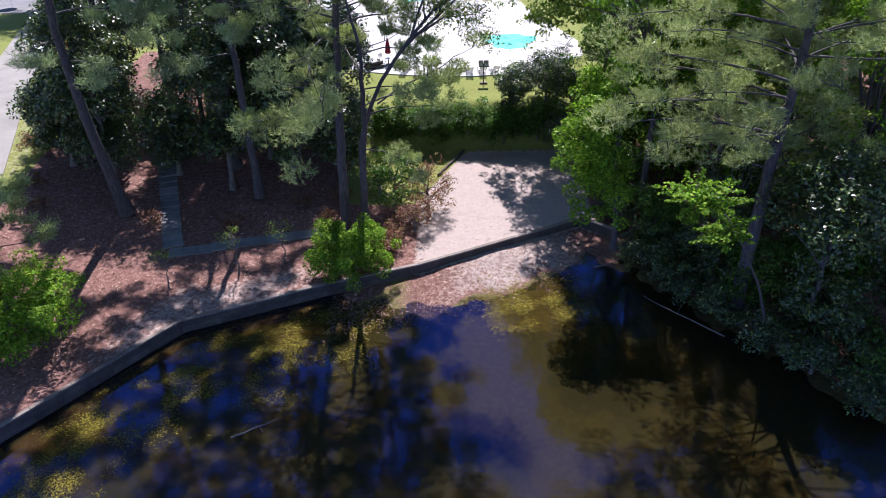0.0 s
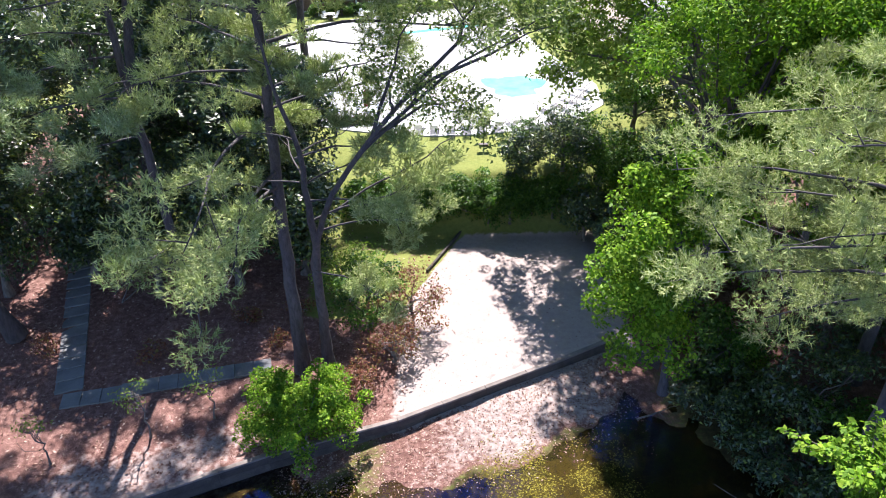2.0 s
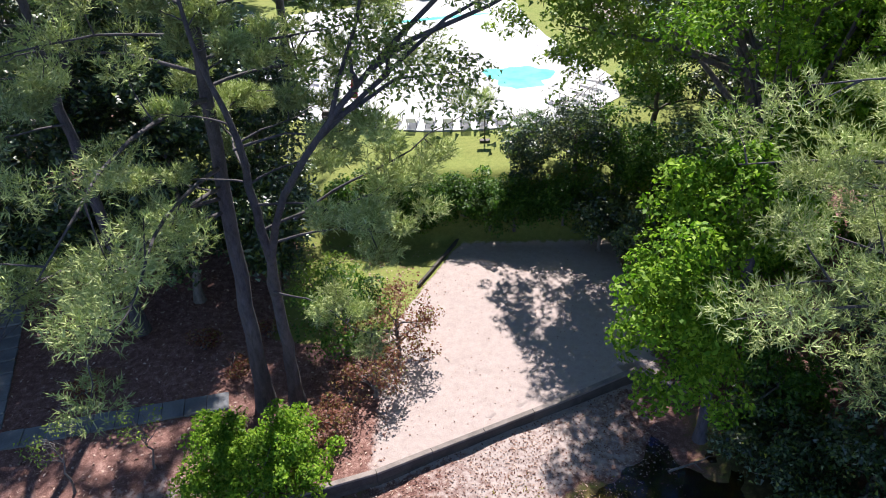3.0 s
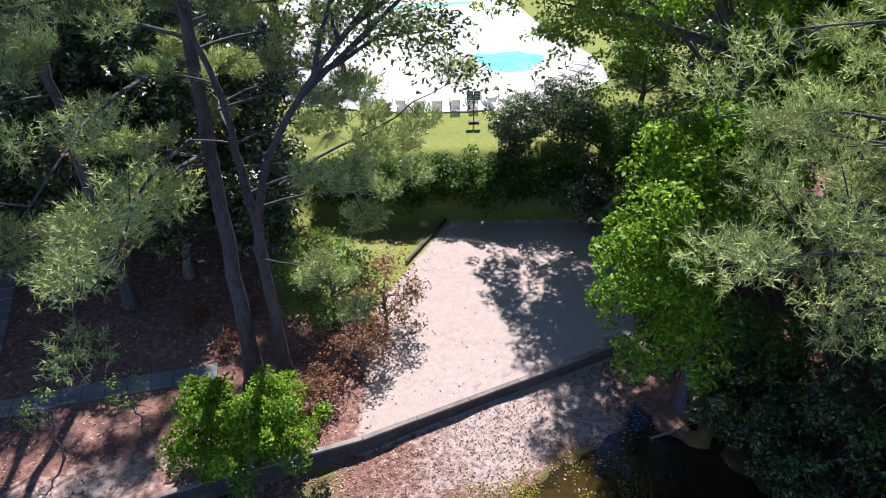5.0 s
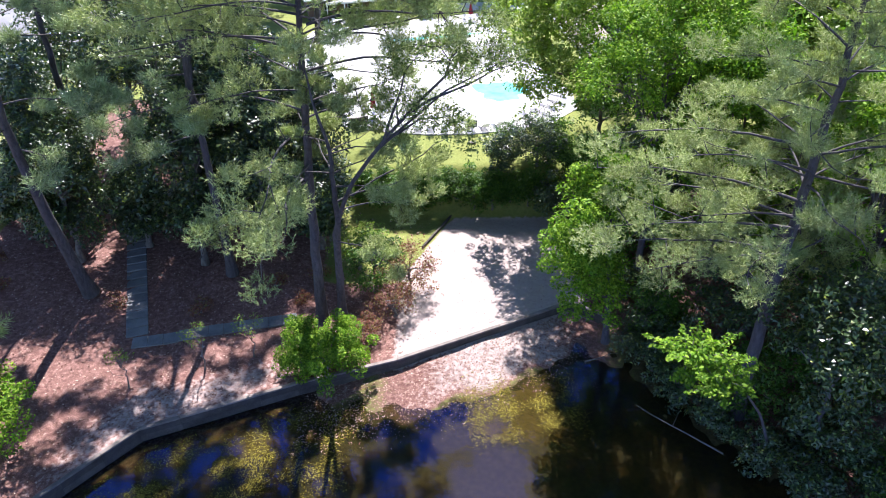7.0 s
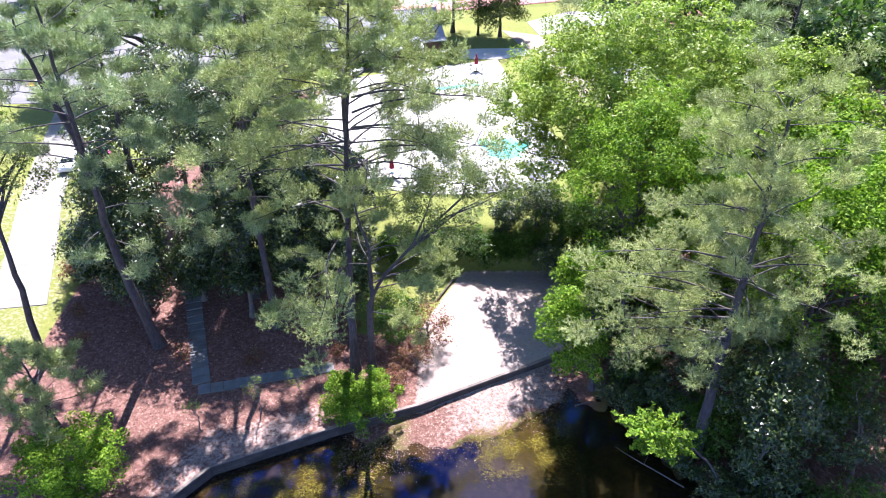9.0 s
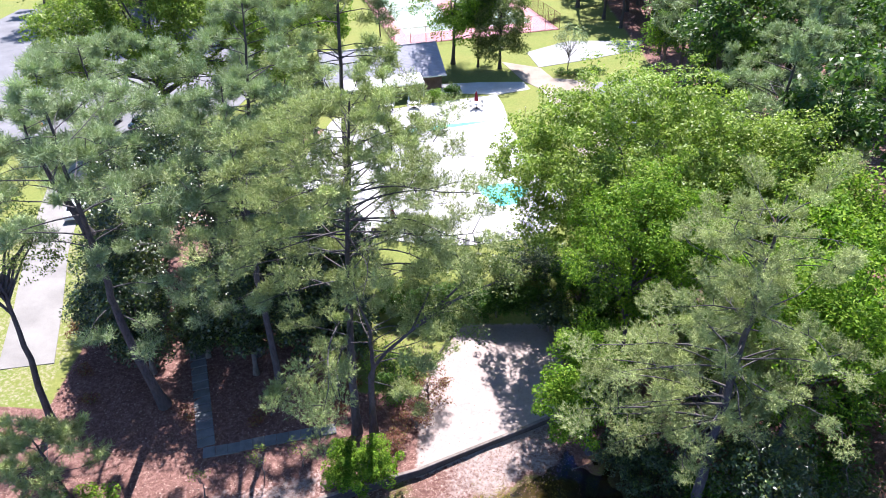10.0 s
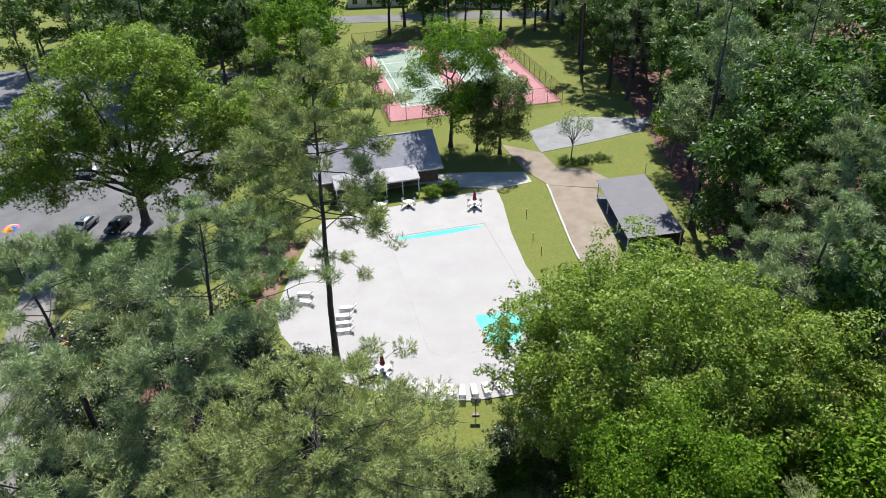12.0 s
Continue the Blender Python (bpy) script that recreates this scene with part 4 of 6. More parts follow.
def shelter():
    """An open-fronted shelter with a pale single-pitch roof."""
    s = thing("picnic_shelter", 24.9, 101.3, 5.05, 0, "open shelter with a plain lavender-grey pitched roof on posts", "shelter")
    a, b = Vector((-3.6, 7.5, 2.35)), Vector((3.3, 7.9, 2.95))
    d2, c2 = Vector((-2.4, -8.6, 2.35)), Vector((4.7, -8.2, 2.95))
    n = 14
    for k in range(n):
        f0, f1 = k / n, (k + 1) / n
        q = [a.lerp(d2, f0), a.lerp(d2, f1), b.lerp(c2, f1), b.lerp(c2, f0)]
        bm = bmesh.new()
        gap = (q[1] - q[0]).normalized() * 0.004
        q = [q[0] + gap, q[1] - gap, q[2] - gap, q[3] + gap]
        lo = [bm.verts.new(v - Vector((0, 0, 0.05))) for v in q]
        hi = [bm.verts.new(v) for v in q]
        bm.faces.new(hi)
        bm.faces.new(lo[::-1])
        for i in range(4):
            bm.faces.new((lo[i], lo[(i + 1) % 4], hi[(i + 1) % 4], hi[i]))
        bmesh.ops.recalc_face_normals(bm, faces=bm.faces)
        part("roof_panel", bm, M_LAVENDER, s)
    for f in (0.03, 0.36, 0.68, 0.97):
        p, q = a.lerp(d2, f), b.lerp(c2, f)
        part("post", box(0.14, 0.14, p.z - 0.05, (p.x + 0.25, p.y, 0), 0.012), M_WHITE, s)
        part("post", box(0.14, 0.14, q.z - 0.05, (q.x - 0.25, q.y, 0), 0.012), M_WHITE, s)
    part("eave_beam", rod(a - Vector((-0.25, 0, 0.14)), d2 - Vector((-0.25, 0, 0.14)), 0.08, sides=6), M_WHITE, s)
    back = bmesh.new()
    vs = [back.verts.new(v) for v in (b + Vector((-0.25, 0, -2.95)), c2 + Vector((-0.25, 0, -2.95)), c2 + Vector((-0.25, 0, -0.06)), b + Vector((-0.25, 0, -0.06)))]
    f = back.faces.new(vs)
    ext = bmesh.ops.extrude_face_region(back, geom=[f])["geom"]
    bmesh.ops.translate(back, vec=(0.1, 0.02, 0), verts=[g for g in ext if isinstance(g, bmesh.types.BMVert)])
    part("back_wall", back, M_TIMBER, s)
    part("floor_slab", prism([(-3.5, 7.4), (3.0, 7.6), (4.4, -8.0), (-2.2, -8.4)], 0.0, 0.04), M_ASPHALT, s)
    return s


shelter()

# ---- tennis courts ----
C0 = (-10.6, 137.6)
CL, CW = 48.0, 33.0
sheet("tennis_court", [club(0, 0, C0), club(CW, 0, C0), club(CW, CL, C0), club(0, CL, C0)], 5.07, 0.2, M_COURT_RED, "faded pink hard tennis court surround", "court")
for k in range(2):
    u0 = 3.4 + k * 15.2
    ob = part("court_bay", prism([club(u0, 6.5, C0), club(u0 + 10.97, 6.5, C0), club(u0 + 10.97, 41.5, C0), club(u0, 41.5, C0)], 5.05, 5.076), M_COURT_GREEN)
    tagged(ob, "pale green playing area marked with white lines", "court", "playing areas", "structure")
    for lu in (0.05, 1.4, 9.55, 10.9):
        part("court_line", prism([club(u0 + lu - 0.05, 6.5, C0), club(u0 + lu + 0.05, 6.5, C0), club(u0 + lu + 0.05, 41.5, C0), club(u0 + lu - 0.05, 41.5, C0)], 5.07, 5.081), M_WHITE, ob)
    for lv in (6.55, 14.9, 33.0, 41.4):
        part("court_line", prism([club(u0, lv - 0.06, C0), club(u0 + 10.97, lv - 0.06, C0), club(u0 + 10.97, lv + 0.06, C0), club(u0, lv + 0.06, C0)], 5.07, 5.082), M_WHITE, ob)
    net = thing("tennis_net", *club(u0 + 5.5, 24.0, C0), 5.08, AXIS, "dark tennis net with a white band", "net", "tennis nets")
    for s in (-1, 1):
        part("net_post", rod((s * 6.2, 0, 0), (s * 6.2, 0, 1.1), 0.05), M_DARKMETAL, net)
    part("net_band", box(12.3, 0.04, 0.07, (0, 0, 0.95)), M_WHITE, net)
    bm = bmesh.new()
    for j in range(42):
        box(0.02, 0.02, 0.95, (-6.15 + j * 0.3, 0, 0.0), bm=bm)
    for j in range(8):
        box(12.3, 0.02, 0.02, (0, 0, 0.05 + j * 0.12), bm=bm)
    part("netting", bm, M_DARKMETAL, net)


def court_fence():
    f = thing("court_fence", *C0, 5.05, AXIS, "tall rusty chain-link fence round the tennis courts", "fence")
    bm = bmesh.new()
    sides = [((0, 0), (CW, 0)), ((0, 0), (0, CL)), ((CW, 0), (CW, CL)), ((0, CL), (CW, CL))]
    for (u0, v0), (u1, v1) in sides:
        n = round(math.hypot(u1 - u0, v1 - v0) / 3.0)
        for k in range(n + 1):
            u, v = u0 + (u1 - u0) * k / n, v0 + (v1 - v0) * k / n
            part("fence_post", rod((u, v, 0), (u, v, 3.1), 0.045, sides=6), M_RUST, f)
        for z in (0.1, 3.05):
            part("fence_rail", rod((u0, v0, z), (u1, v1, z), 0.035, sides=6), M_RUST, f)
        L = math.hypot(u1 - u0, v1 - v0)
        m = int(L / 0.33)
        for k in range(m):
            for s in (-1, 1):
                a, b = k / m, (k + s * 6) / m
                if 0 <= b <= 1:
                    rod((u0 + (u1 - u0) * a, v0 + (v1 - v0) * a, 0.1), (u0 + (u1 - u0) * b, v0 + (v1 - v0) * b, 3.05), 0.009, sides=3, bm=bm)
    part("chain_link", bm, M_RUST, f)
    return f


M_RUST = surface("rusty_wire", (0.10, 0.035, 0.03), (0.20, 0.08, 0.06), 2.0, 30.0, 0.8, 0.3, 0.1)
court_fence()
lamp = thing("court_light_pole", *club(-1.6, 7.0, C0), 5.0, AXIS, "tall dark court light pole with a cross-arm", "light pole")
part("pole", rod((0, 0, 0), (0, 0, 10.6), 0.14, 0.09), M_DARKMETAL, lamp)
part("cross_arm", box(2.2, 0.1, 0.1, (0.9, 0, 10.3), 0.01), M_DARKMETAL, lamp)
for x in (0.1, 1.8):
    part("lamp_head", box(0.5, 0.4, 0.22, (x, -0.1, 10.08), 0.03), M_DARKMETAL, lamp)


# ---- pool furniture ----
def lounger():
    """A strap sun lounger with a raised back; its foot lies towards +y."""
    o = thing("sun_lounger", 0, 0, 0, label="low metal sun lounger with white vinyl straps", category="lounger", group="loungers round the pool")
    for s in (-1, 1):
        part("side_rail", rod((s * 0.31, -0.55, 0.34), (s * 0.31, 1.0, 0.34), 0.022, sides=6), M_DARKMETAL, o)
        part("back_rail", rod((s * 0.31, -0.55, 0.34), (s * 0.31, -1.05, 0.86), 0.022, sides=6), M_DARKMETAL, o)
        for y in (-0.5, 0.85):
            part("leg", rod((s * 0.31, y, 0), (s * 0.31, y, 0.34), 0.02, sides=6), M_DARKMETAL, o)
    for k in range(12):
        part("strap", box(0.62, 0.09, 0.012, (0, -0.45 + k * 0.125, 0.35)), M_STRAP, o)
    for k in range(6):
        st = part("strap", box(0.62, 0.09, 0.012), M_STRAP, o)
        st.matrix_basis = pose(0, -0.60 - k * 0.082, 0.395 + k * 0.085, -46)
    return o


first = lounger()
first.matrix_basis = pose(-4.5, 68.95, 5.06, 0, 0, -14)
for x, y, turn in ((-3.2, 68.55, -10), (-1.95, 68.35, -6), (-0.75, 68.2, -3), (0.5, 68.1, 0), (1.7, 68.1, 3), (2.9, 68.2, 7), (4.1, 68.4, 12), (5.4, 68.8, 17), (6.7, 69.3, 22),
                   (-11.2, 82.0, 96), (-11.4, 80.5, 96), (-11.2, 79.2, 98), (-11.0, 77.9, 100), (8.4, 71.6, 30), (9.6, 72.6, 36), (10.6, 73.8, 44), (11.4, 75.2, 52), (11.9, 76.8, 62),
                   (-16.2, 83.2, 78), (-16.6, 84.9, 84), (-16.4, 90.0, 92)):
    copy_thing(first, pose(x, y, 5.06, 0, 0, turn))


def patio_table(x, y, umbrella):
    t = thing("patio_table", x, y, 5.06, label="round white metal patio table on the pool deck", category="table", group="patio tables")
    part("tabletop", lathe([(0.58, 0.70), (0.61, 0.71), (0.61, 0.73), (0.58, 0.74)], 22), M_STRAP, t)
    part("pedestal", rod((0, 0, 0.05), (0, 0, 0.71), 0.05), M_DARKMETAL, t)
    part("base", lathe([(0.32, 0), (0.32, 0.03), (0.12, 0.06)], 16), M_DARKMETAL, t)
    for k in range(4):
        a = math.pi / 4 + k * math.pi / 2
        chair = thing("patio_chair", x + 0.95 * math.cos(a), y + 0.95 * math.sin(a), 5.06, math.degrees(a) - 90, "white strap patio chair drawn up to a table", "chair", "patio chairs")
        part("seat", box(0.48, 0.46, 0.03, (0, 0, 0.42), 0.01), M_STRAP, chair)
        bk = part("backrest", box(0.48, 0.03, 0.42, bevel=0.01), M_STRAP, chair)
        bk.matrix_basis = pose(0, 0.24, 0.47, -12)
        for sx in (-0.22, 0.22):
            for sy in (-0.2, 0.2):
                part("leg", rod((sx, sy, 0), (sx, sy, 0.42), 0.014, sides=6), M_DARKMETAL, chair)
            part("arm", box(0.04, 0.44, 0.025, (sx, 0, 0.63), 0.006), M_STRAP, chair)
    if umbrella:
        u = thing("patio_umbrella", x, y, 5.8, label="closed dark red patio umbrella standing through a table", category="umbrella", group="closed umbrellas")
        part("pole", rod((0, 0, 0), (0, 0, 2.0), 0.022, sides=8), M_WHITE, u)
        bm = bmesh.new()
        prof = [(0.10, 0.35), (0.24, 0.42), (0.21, 0.8), (0.15, 1.3), (0.10, 1.65), (0.035, 1.92)]
        rings = [[bm.verts.new((rr * (1 + 0.22 * (-1) ** i) * math.cos(math.pi * i / 8), rr * (1 + 0.22 * (-1) ** i) * math.sin(math.pi * i / 8), z)) for i in range(16)] for rr, z in prof]
        for a, b in zip(rings, rings[1:]):
            for i in range(16):
                bm.faces.new((a[i], a[(i + 1) % 16], b[(i + 1) % 16], b[i]))
        bm.faces.new(rings[-1])
        part("canopy", bm, M_REDFABRIC, u)
        part("finial", lathe([(0.03, 1.93), (0.05, 1.98), (0.01, 2.06)], 8), M_WHITE, u)


patio_table(-6.3, 71.2, True)
patio_table(3.8, 105.6, True)
for x, y in ((-14.1, 105.0), (-9.6, 105.6), (-5.6, 106.3)):
    patio_table(x, y, False)


def lawn_sign(x, y):
    s = thing("rules_sign", x, y, 4.95, label="small dark notice board on a post on the lawn", category="sign")
    part("post", rod((0, 0, 0), (0, 0, 1.9), 0.04), M_DARKMETAL, s)
    part("foot", box(0.7, 0.4, 0.1, (0, 0, 0), 0.03), M_DARKMETAL, s)
    for dx in (-0.24, 0.24):
        b = part("board", box(0.44, 0.04, 0.62, (dx, -0.06, 1.55), 0.01), M_SIGN, s)
        for k in range(4):
            part("text_bar", box(0.3, 0.008, 0.04, (dx, -0.082, 1.68 + k * 0.11)), M_STRAP, b)
    return s


lawn_sign(2.95, 65.4)

# thin stakes and a pale hose post on the lawn beside the deck
for x, y, h in ((10.9, 103.0, 1.1), (11.2, 96.5, 1.2), (12.0, 93.5, 1.0), (30.0, 115.5, 1.6)):
    s = thing("lawn_stake", x, y, 5.0, label="thin dark stake in the grass", category="stake", group="lawn stakes")
    part("shaft", rod((0, 0, 0), (0, 0, h), 0.05, 0.04, 6), M_DARKMETAL, s)
    part("cap", box(0.14, 0.14, 0.06, (0, 0, h - 0.02), 0.01), M_STRAP, s)


def car(x, y, turn, paint, label):
    c = thing("parked_car", x, y, max(5.06, near_z(x, y) + 0.07), turn, label, "car", "parked cars")
    bm = bmesh.new()
    prof = [(-2.2, 0.35), (-2.25, 0.75), (-1.9, 0.95), (-1.2, 1.0), (-0.75, 1.42), (0.9, 1.45), (1.75, 1.02), (2.2, 0.95), (2.28, 0.6), (2.2, 0.33)]
    L = [bm.verts.new((px, -0.85 + (0.12 if pz > 1.1 else 0), pz)) for px, pz in prof]
    R = [bm.verts.new((px, 0.85 - (0.12 if pz > 1.1 else 0), pz)) for px, pz in prof]
    n = len(prof)
    for i in range(n):
        bm.faces.new((L[i], L[(i + 1) % n], R[(i + 1) % n], R[i]))
    bm.faces.new(L[::-1])
    bm.faces.new(R)
    bmesh.ops.recalc_face_normals(bm, faces=bm.faces)
    bmesh.ops.bevel(bm, geom=list(bm.edges), offset=0.05, segments=2, affect="EDGES")
    part("body", bm, paint, c, smooth=True)
    for s in (-1, 1):
        bm = bmesh.new()
        bm.faces.new([bm.verts.new(v) for v in ((-1.0, s * 0.845, 1.03), (1.45, s * 0.845, 1.05), (0.85, s * 0.755, 1.38), (-0.7, s * 0.755, 1.37))])
        part("side_window", bm, M_GLASS, c)
        for wxp in (-1.35, 1.4):
            w = part("wheel", rod((wxp, s * 0.68, 0.33), (wxp, s * 0.90, 0.33), 0.33, sides=16), M_TYRE, c)
            part("rim", rod((wxp, s * 0.895, 0.33), (wxp, s * 0.915, 0.33), 0.2, sides=12), M_CHROME, w)
        part("headlight", box(0.06, 0.3, 0.13, (-2.23, s * 0.6, 0.66), 0.01), M_STRAP, c)
        part("tail_light", box(0.06, 0.26, 0.15, (2.26, s * 0.62, 0.7), 0.01), M_REDFABRIC, c)
    for z0, x0, x1 in ((0, -1.17, -0.79), (1, 1.72, 0.95)):
        bm = bmesh.new()
        za, zb = (1.03, 1.405) if z0 == 0 else (1.06, 1.43)
        off = -0.03 if z0 == 0 else 0.03
        bm.faces.new([bm.verts.new(v) for v in ((x0 + off, -0.68, za), (x0 + off, 0.68, za), (x1 + off, 0.62, zb), (x1 + off, -0.62, zb))])
        part("windscreen", bm, M_GLASS, c)
    return c


car(-45.4, 101.2, 80, M_BLACKCAR, "black saloon car parked under the oak")
car(-50.2, 101.6, 82, M_SILVERCAR, "silver saloon car parked beside the oak")
car(-58.0, 118.0, 20, M_WHITECAR, "white saloon car parked on the asphalt")
car(-46.0, 124.0, 15, M_WHITECAR, "white saloon car parked behind the trees")
car(-43.4, 75.2, 100, M_WHITECAR, "white saloon car parked on the pale drive")


def cover_roll(x, y):
    c = thing("pool_cover", x, y, 5.06, 20, "dark rolled pool cover lying at the deck's edge", "cover")
    s = np.linspace(0, 1, 10)
    for k, (dy, dz) in enumerate(((0, 0.2), (0.36, 0.2), (0.18, 0.5))):
        pts = np.stack([-0.9 + 1.8 * s, dy + 0.06 * np.sin(s * 5 + k), dz + 0.03 * np.sin(s * 7 + k)], -1)
        V, F = tube_arrays(pts, 0.19 + 0.012 * np.sin(s * 20), 10)
        link_mesh("roll", array_mesh("roll", V, F, True), M_DARKMETAL, c)


cover_roll(-7.6, 69.9)


def beach_umbrella(x, y):
    u = thing("beach_umbrella", x, y, near_z(x, y), label="small open umbrella with pink, yellow and orange panels", category="umbrella")
    part("pole", rod((0, 0, 0), (0, 0, 2.3), 0.025, sides=8), M_WHITE, u)
    paints = [surface("pink_canvas", (0.55, 0.05, 0.18), (0.7, 0.09, 0.26)), surface("yellow_canvas", (0.7, 0.42, 0.03), (0.8, 0.52, 0.06)), surface("orange_canvas", (0.65, 0.16, 0.03), (0.75, 0.22, 0.05)), surface("blue_canvas", (0.05, 0.2, 0.55), (0.08, 0.28, 0.65))]
    for k in range(8):
        bm = bmesh.new()
        a0, a1 = k * math.pi / 4, (k + 1) * math.pi / 4
        rings = [[bm.verts.new((r_ * math.cos(a), r_ * math.sin(a), z)) for a in (a0, (a0 + a1) / 2, a1)] for r_, z in ((1.15, 1.85), (0.8, 2.1), (0.4, 2.26), (0.02, 2.3))]
        for p, q in zip(rings, rings[1:]):
            for i in range(2):
                bm.faces.new((p[i], p[i + 1], q[i + 1], q[i]))
        part("panel", bm, paints[k % 4], u)


beach_umbrella(-58.6, 98.6)
beach_umbrella(-39.4, 74.6)


def house(x, y, turn, w, d, label):
    h = thing("house", x, y, 5.0, turn, label, "house", "houses beyond the road")
    e = 2.9
    for sx, sy, px, py in ((w, 0.25, 0, -d / 2 + 0.125), (w, 0.25, 0, d / 2 - 0.125), (0.25, d - 0.5, -w / 2 + 0.125, 0), (0.25, d - 0.5, w / 2 - 0.125, 0)):
        part("wall", box(sx, sy, e, (px, py, 0)), M_WHITE, h)
    for s in (-1, 1):
        bm = bmesh.new()
        vs = [bm.verts.new(v) for v in ((-w / 2 - 0.4, s * (d / 2 + 0.5), e - 0.15), (w / 2 + 0.4, s * (d / 2 + 0.5), e - 0.15), (w / 2 + 0.4, 0, e + 2.2), (-w / 2 - 0.4, 0, e + 2.2))]
        f = bm.faces.new(vs)
        ext = bmesh.ops.extrude_face_region(bm, geom=[f])["geom"]
        bmesh.ops.translate(bm, vec=(0, 0, 0.14), verts=[g for g in ext if isinstance(g, bmesh.types.BMVert)])
        part("roof_slope", bm, M_SHINGLE, h)
        bm = bmesh.new()
        gable = [bm.verts.new((s * (w / 2 - 0.02), py, pz)) for py, pz in ((-d / 2, e), (d / 2, e), (0, e + 2.15))]
        f = bm.faces.new(gable)
        ext = bmesh.ops.extrude_face_region(bm, geom=[f])["geom"]
        bmesh.ops.translate(bm, vec=(-s * 0.2, 0, 0), verts=[g for g in ext if isinstance(g, bmesh.types.BMVert)])
        part("gable", bm, M_WHITE, h)
    for k in range(4):
        px = -w / 2 + (k + 0.5) * w / 4
        if k == 2:
            dr = part("door", box(1.0, 0.08, 2.05), M_TIMBER, h)
            dr.matrix_basis = pose(px, -d / 2 - 0.03, 0.05)
        else:
            window_unit(1.3, 1.2, h, (px, -d / 2 - 0.02, 1.0), 0)


house(-21.0, 226.0, 4, 16, 9, "white house with a grey gabled roof beyond the road")
house(9.0, 222.0, -6, 15, 9, "white house behind the trees beyond the tennis courts")

# ---- hero trees round the pond ----
pine([(-7.7, 44.9, 0.9), (-7.3, 44.0, 9.0), (-6.5, 42.3, 17.5), (-4.9, 39.3, 30.5), (-4.5, 38.6, 32.5)], 0.36, 21, "tall pine with a bare dark trunk leaning over the bank", start=0.44, reach=7.6, limbs=74, clumps=8, tufts=40, per=11, inner=0.3, width=0.0175, length=0.21, extra=[((-5.6, 40.8, 22.0), 0.15, 9.2, 0.4), ((-5.4, 40.4, 24.0), -0.3, 8.6, 0.4), ((-5.7, 41.0, 21.0), 0.5, 8.8, 0.4), ((-5.2, 40.0, 26.0), 0.0, 7.6, 0.4), ((-5.9, 41.3, 19.6), -0.1, 8.6, 0.5), ((-5.3, 40.2, 25.0), 0.35, 8.0, 0.4), ((-6.6, 42.6, 16.2), -1.66, 10.4, 0.42), ((-6.9, 43.1, 13.6), -1.58, 9.8, 0.42), ((-7.0, 43.3, 12.8), -1.76, 9.4, 0.40), ((-7.1, 43.6, 11.7), -1.92, 8.4, 0.42), ((-7.0, 43.5, 12.3), -2.05, 9.0, 0.45), ((-6.5, 42.3, 17.5), 0.2, 6.0, 0.5), ((-7.0, 43.4, 12.4), 2.9, 5.0, 0.4)], profile=lambda v: 0.8 + 0.4 * math.sin(math.pi * v) - 0.52 * v ** 3, avoid=lambda q, az, L: q[2] < 19.5 and math.sin(az) < -0.6)
pine([(-6.3, 45.0, 0.9), (-6.0, 43.9, 6.5), (-5.1, 40.9, 12.7), (-5.2, 39.5, 17.0), (-5.6, 39.0, 21.0)], 0.30, 22, "forked pine beside its taller twin on the bank", start=0.5, reach=4.4, limbs=18, clumps=5, tufts=44, per=13, width=0.0175, length=0.21, extra=[((-5.3, 41.6, 11.4), -0.1, 5.4, 0.6), ((-5.2, 41.2, 12.2), 0.35, 6.0, 0.5), ((-5.1, 40.7, 13.4), -0.45, 4.8, 0.5), ((-5.2, 39.9, 15.6), 0.1, 4.6, 0.5), ((-4.6, 43.0, 11.6), 0.25, 6.6, 1.0), ((-5.7, 42.6, 8.8), -0.4, 4.2, 0.1)], avoid=lambda q, az, L: math.sin(az) < -0.5)
pine([(-24.4, 47.3, 1.9), (-24.0, 45.0, 10.0), (-22.6, 41.6, 20.0), (-21.4, 40.0, 26.4), (-20.8, 38.6, 33.0)], 0.42, 23, "big pine leaning over the leaf-strewn bank", start=0.6, reach=6.4, profile=lambda v: 0.72 + 0.38 * math.sin(math.pi * v) - 0.4 * v ** 3, limbs=26, clumps=6, tufts=38, per=10, width=0.018, mat=M_NEEDLE_COOL, extra=[((-23.5, 43.8, 14.5), -0.7, 5.6, 0.4), ((-23.2, 43.2, 16.0), -1.6, 4.6, 0.4), ((-23.0, 42.6, 17.5), 0.1, 5.4, 0.45)], forks=[[(-22.2, 41.3, 22.6), (-22.75, 40.95, 25.4), (-23.15, 40.6, 28.0), (-22.9, 40.0, 31.5)]])
pine([(-14.9, 49.5, 1.9), (-14.5, 48.0, 14.0), (-13.9, 46.3, 26.0), (-13.6, 45.8, 30.5)], 0.32, 24, "slender pine among dark magnolias", start=0.64, reach=5.4, profile=lambda v: 0.72 + 0.38 * math.sin(math.pi * v) - 0.4 * v ** 3, limbs=26, clumps=6, tufts=38, per=10, width=0.018, mat=M_NEEDLE_COOL, extra=[((-14.4, 47.7, 15.5), -2.5, 6.2, 0.4), ((-14.4, 47.5, 17.5), -2.2, 6.4, 0.4), ((-14.3, 47.4, 18.5), -2.8, 5.6, 0.4), ((-14.4, 47.6, 16.0), -1.3, 6.0, 0.4), ((-14.5, 47.9, 13.5), -2.2, 5.0, 0.3)])
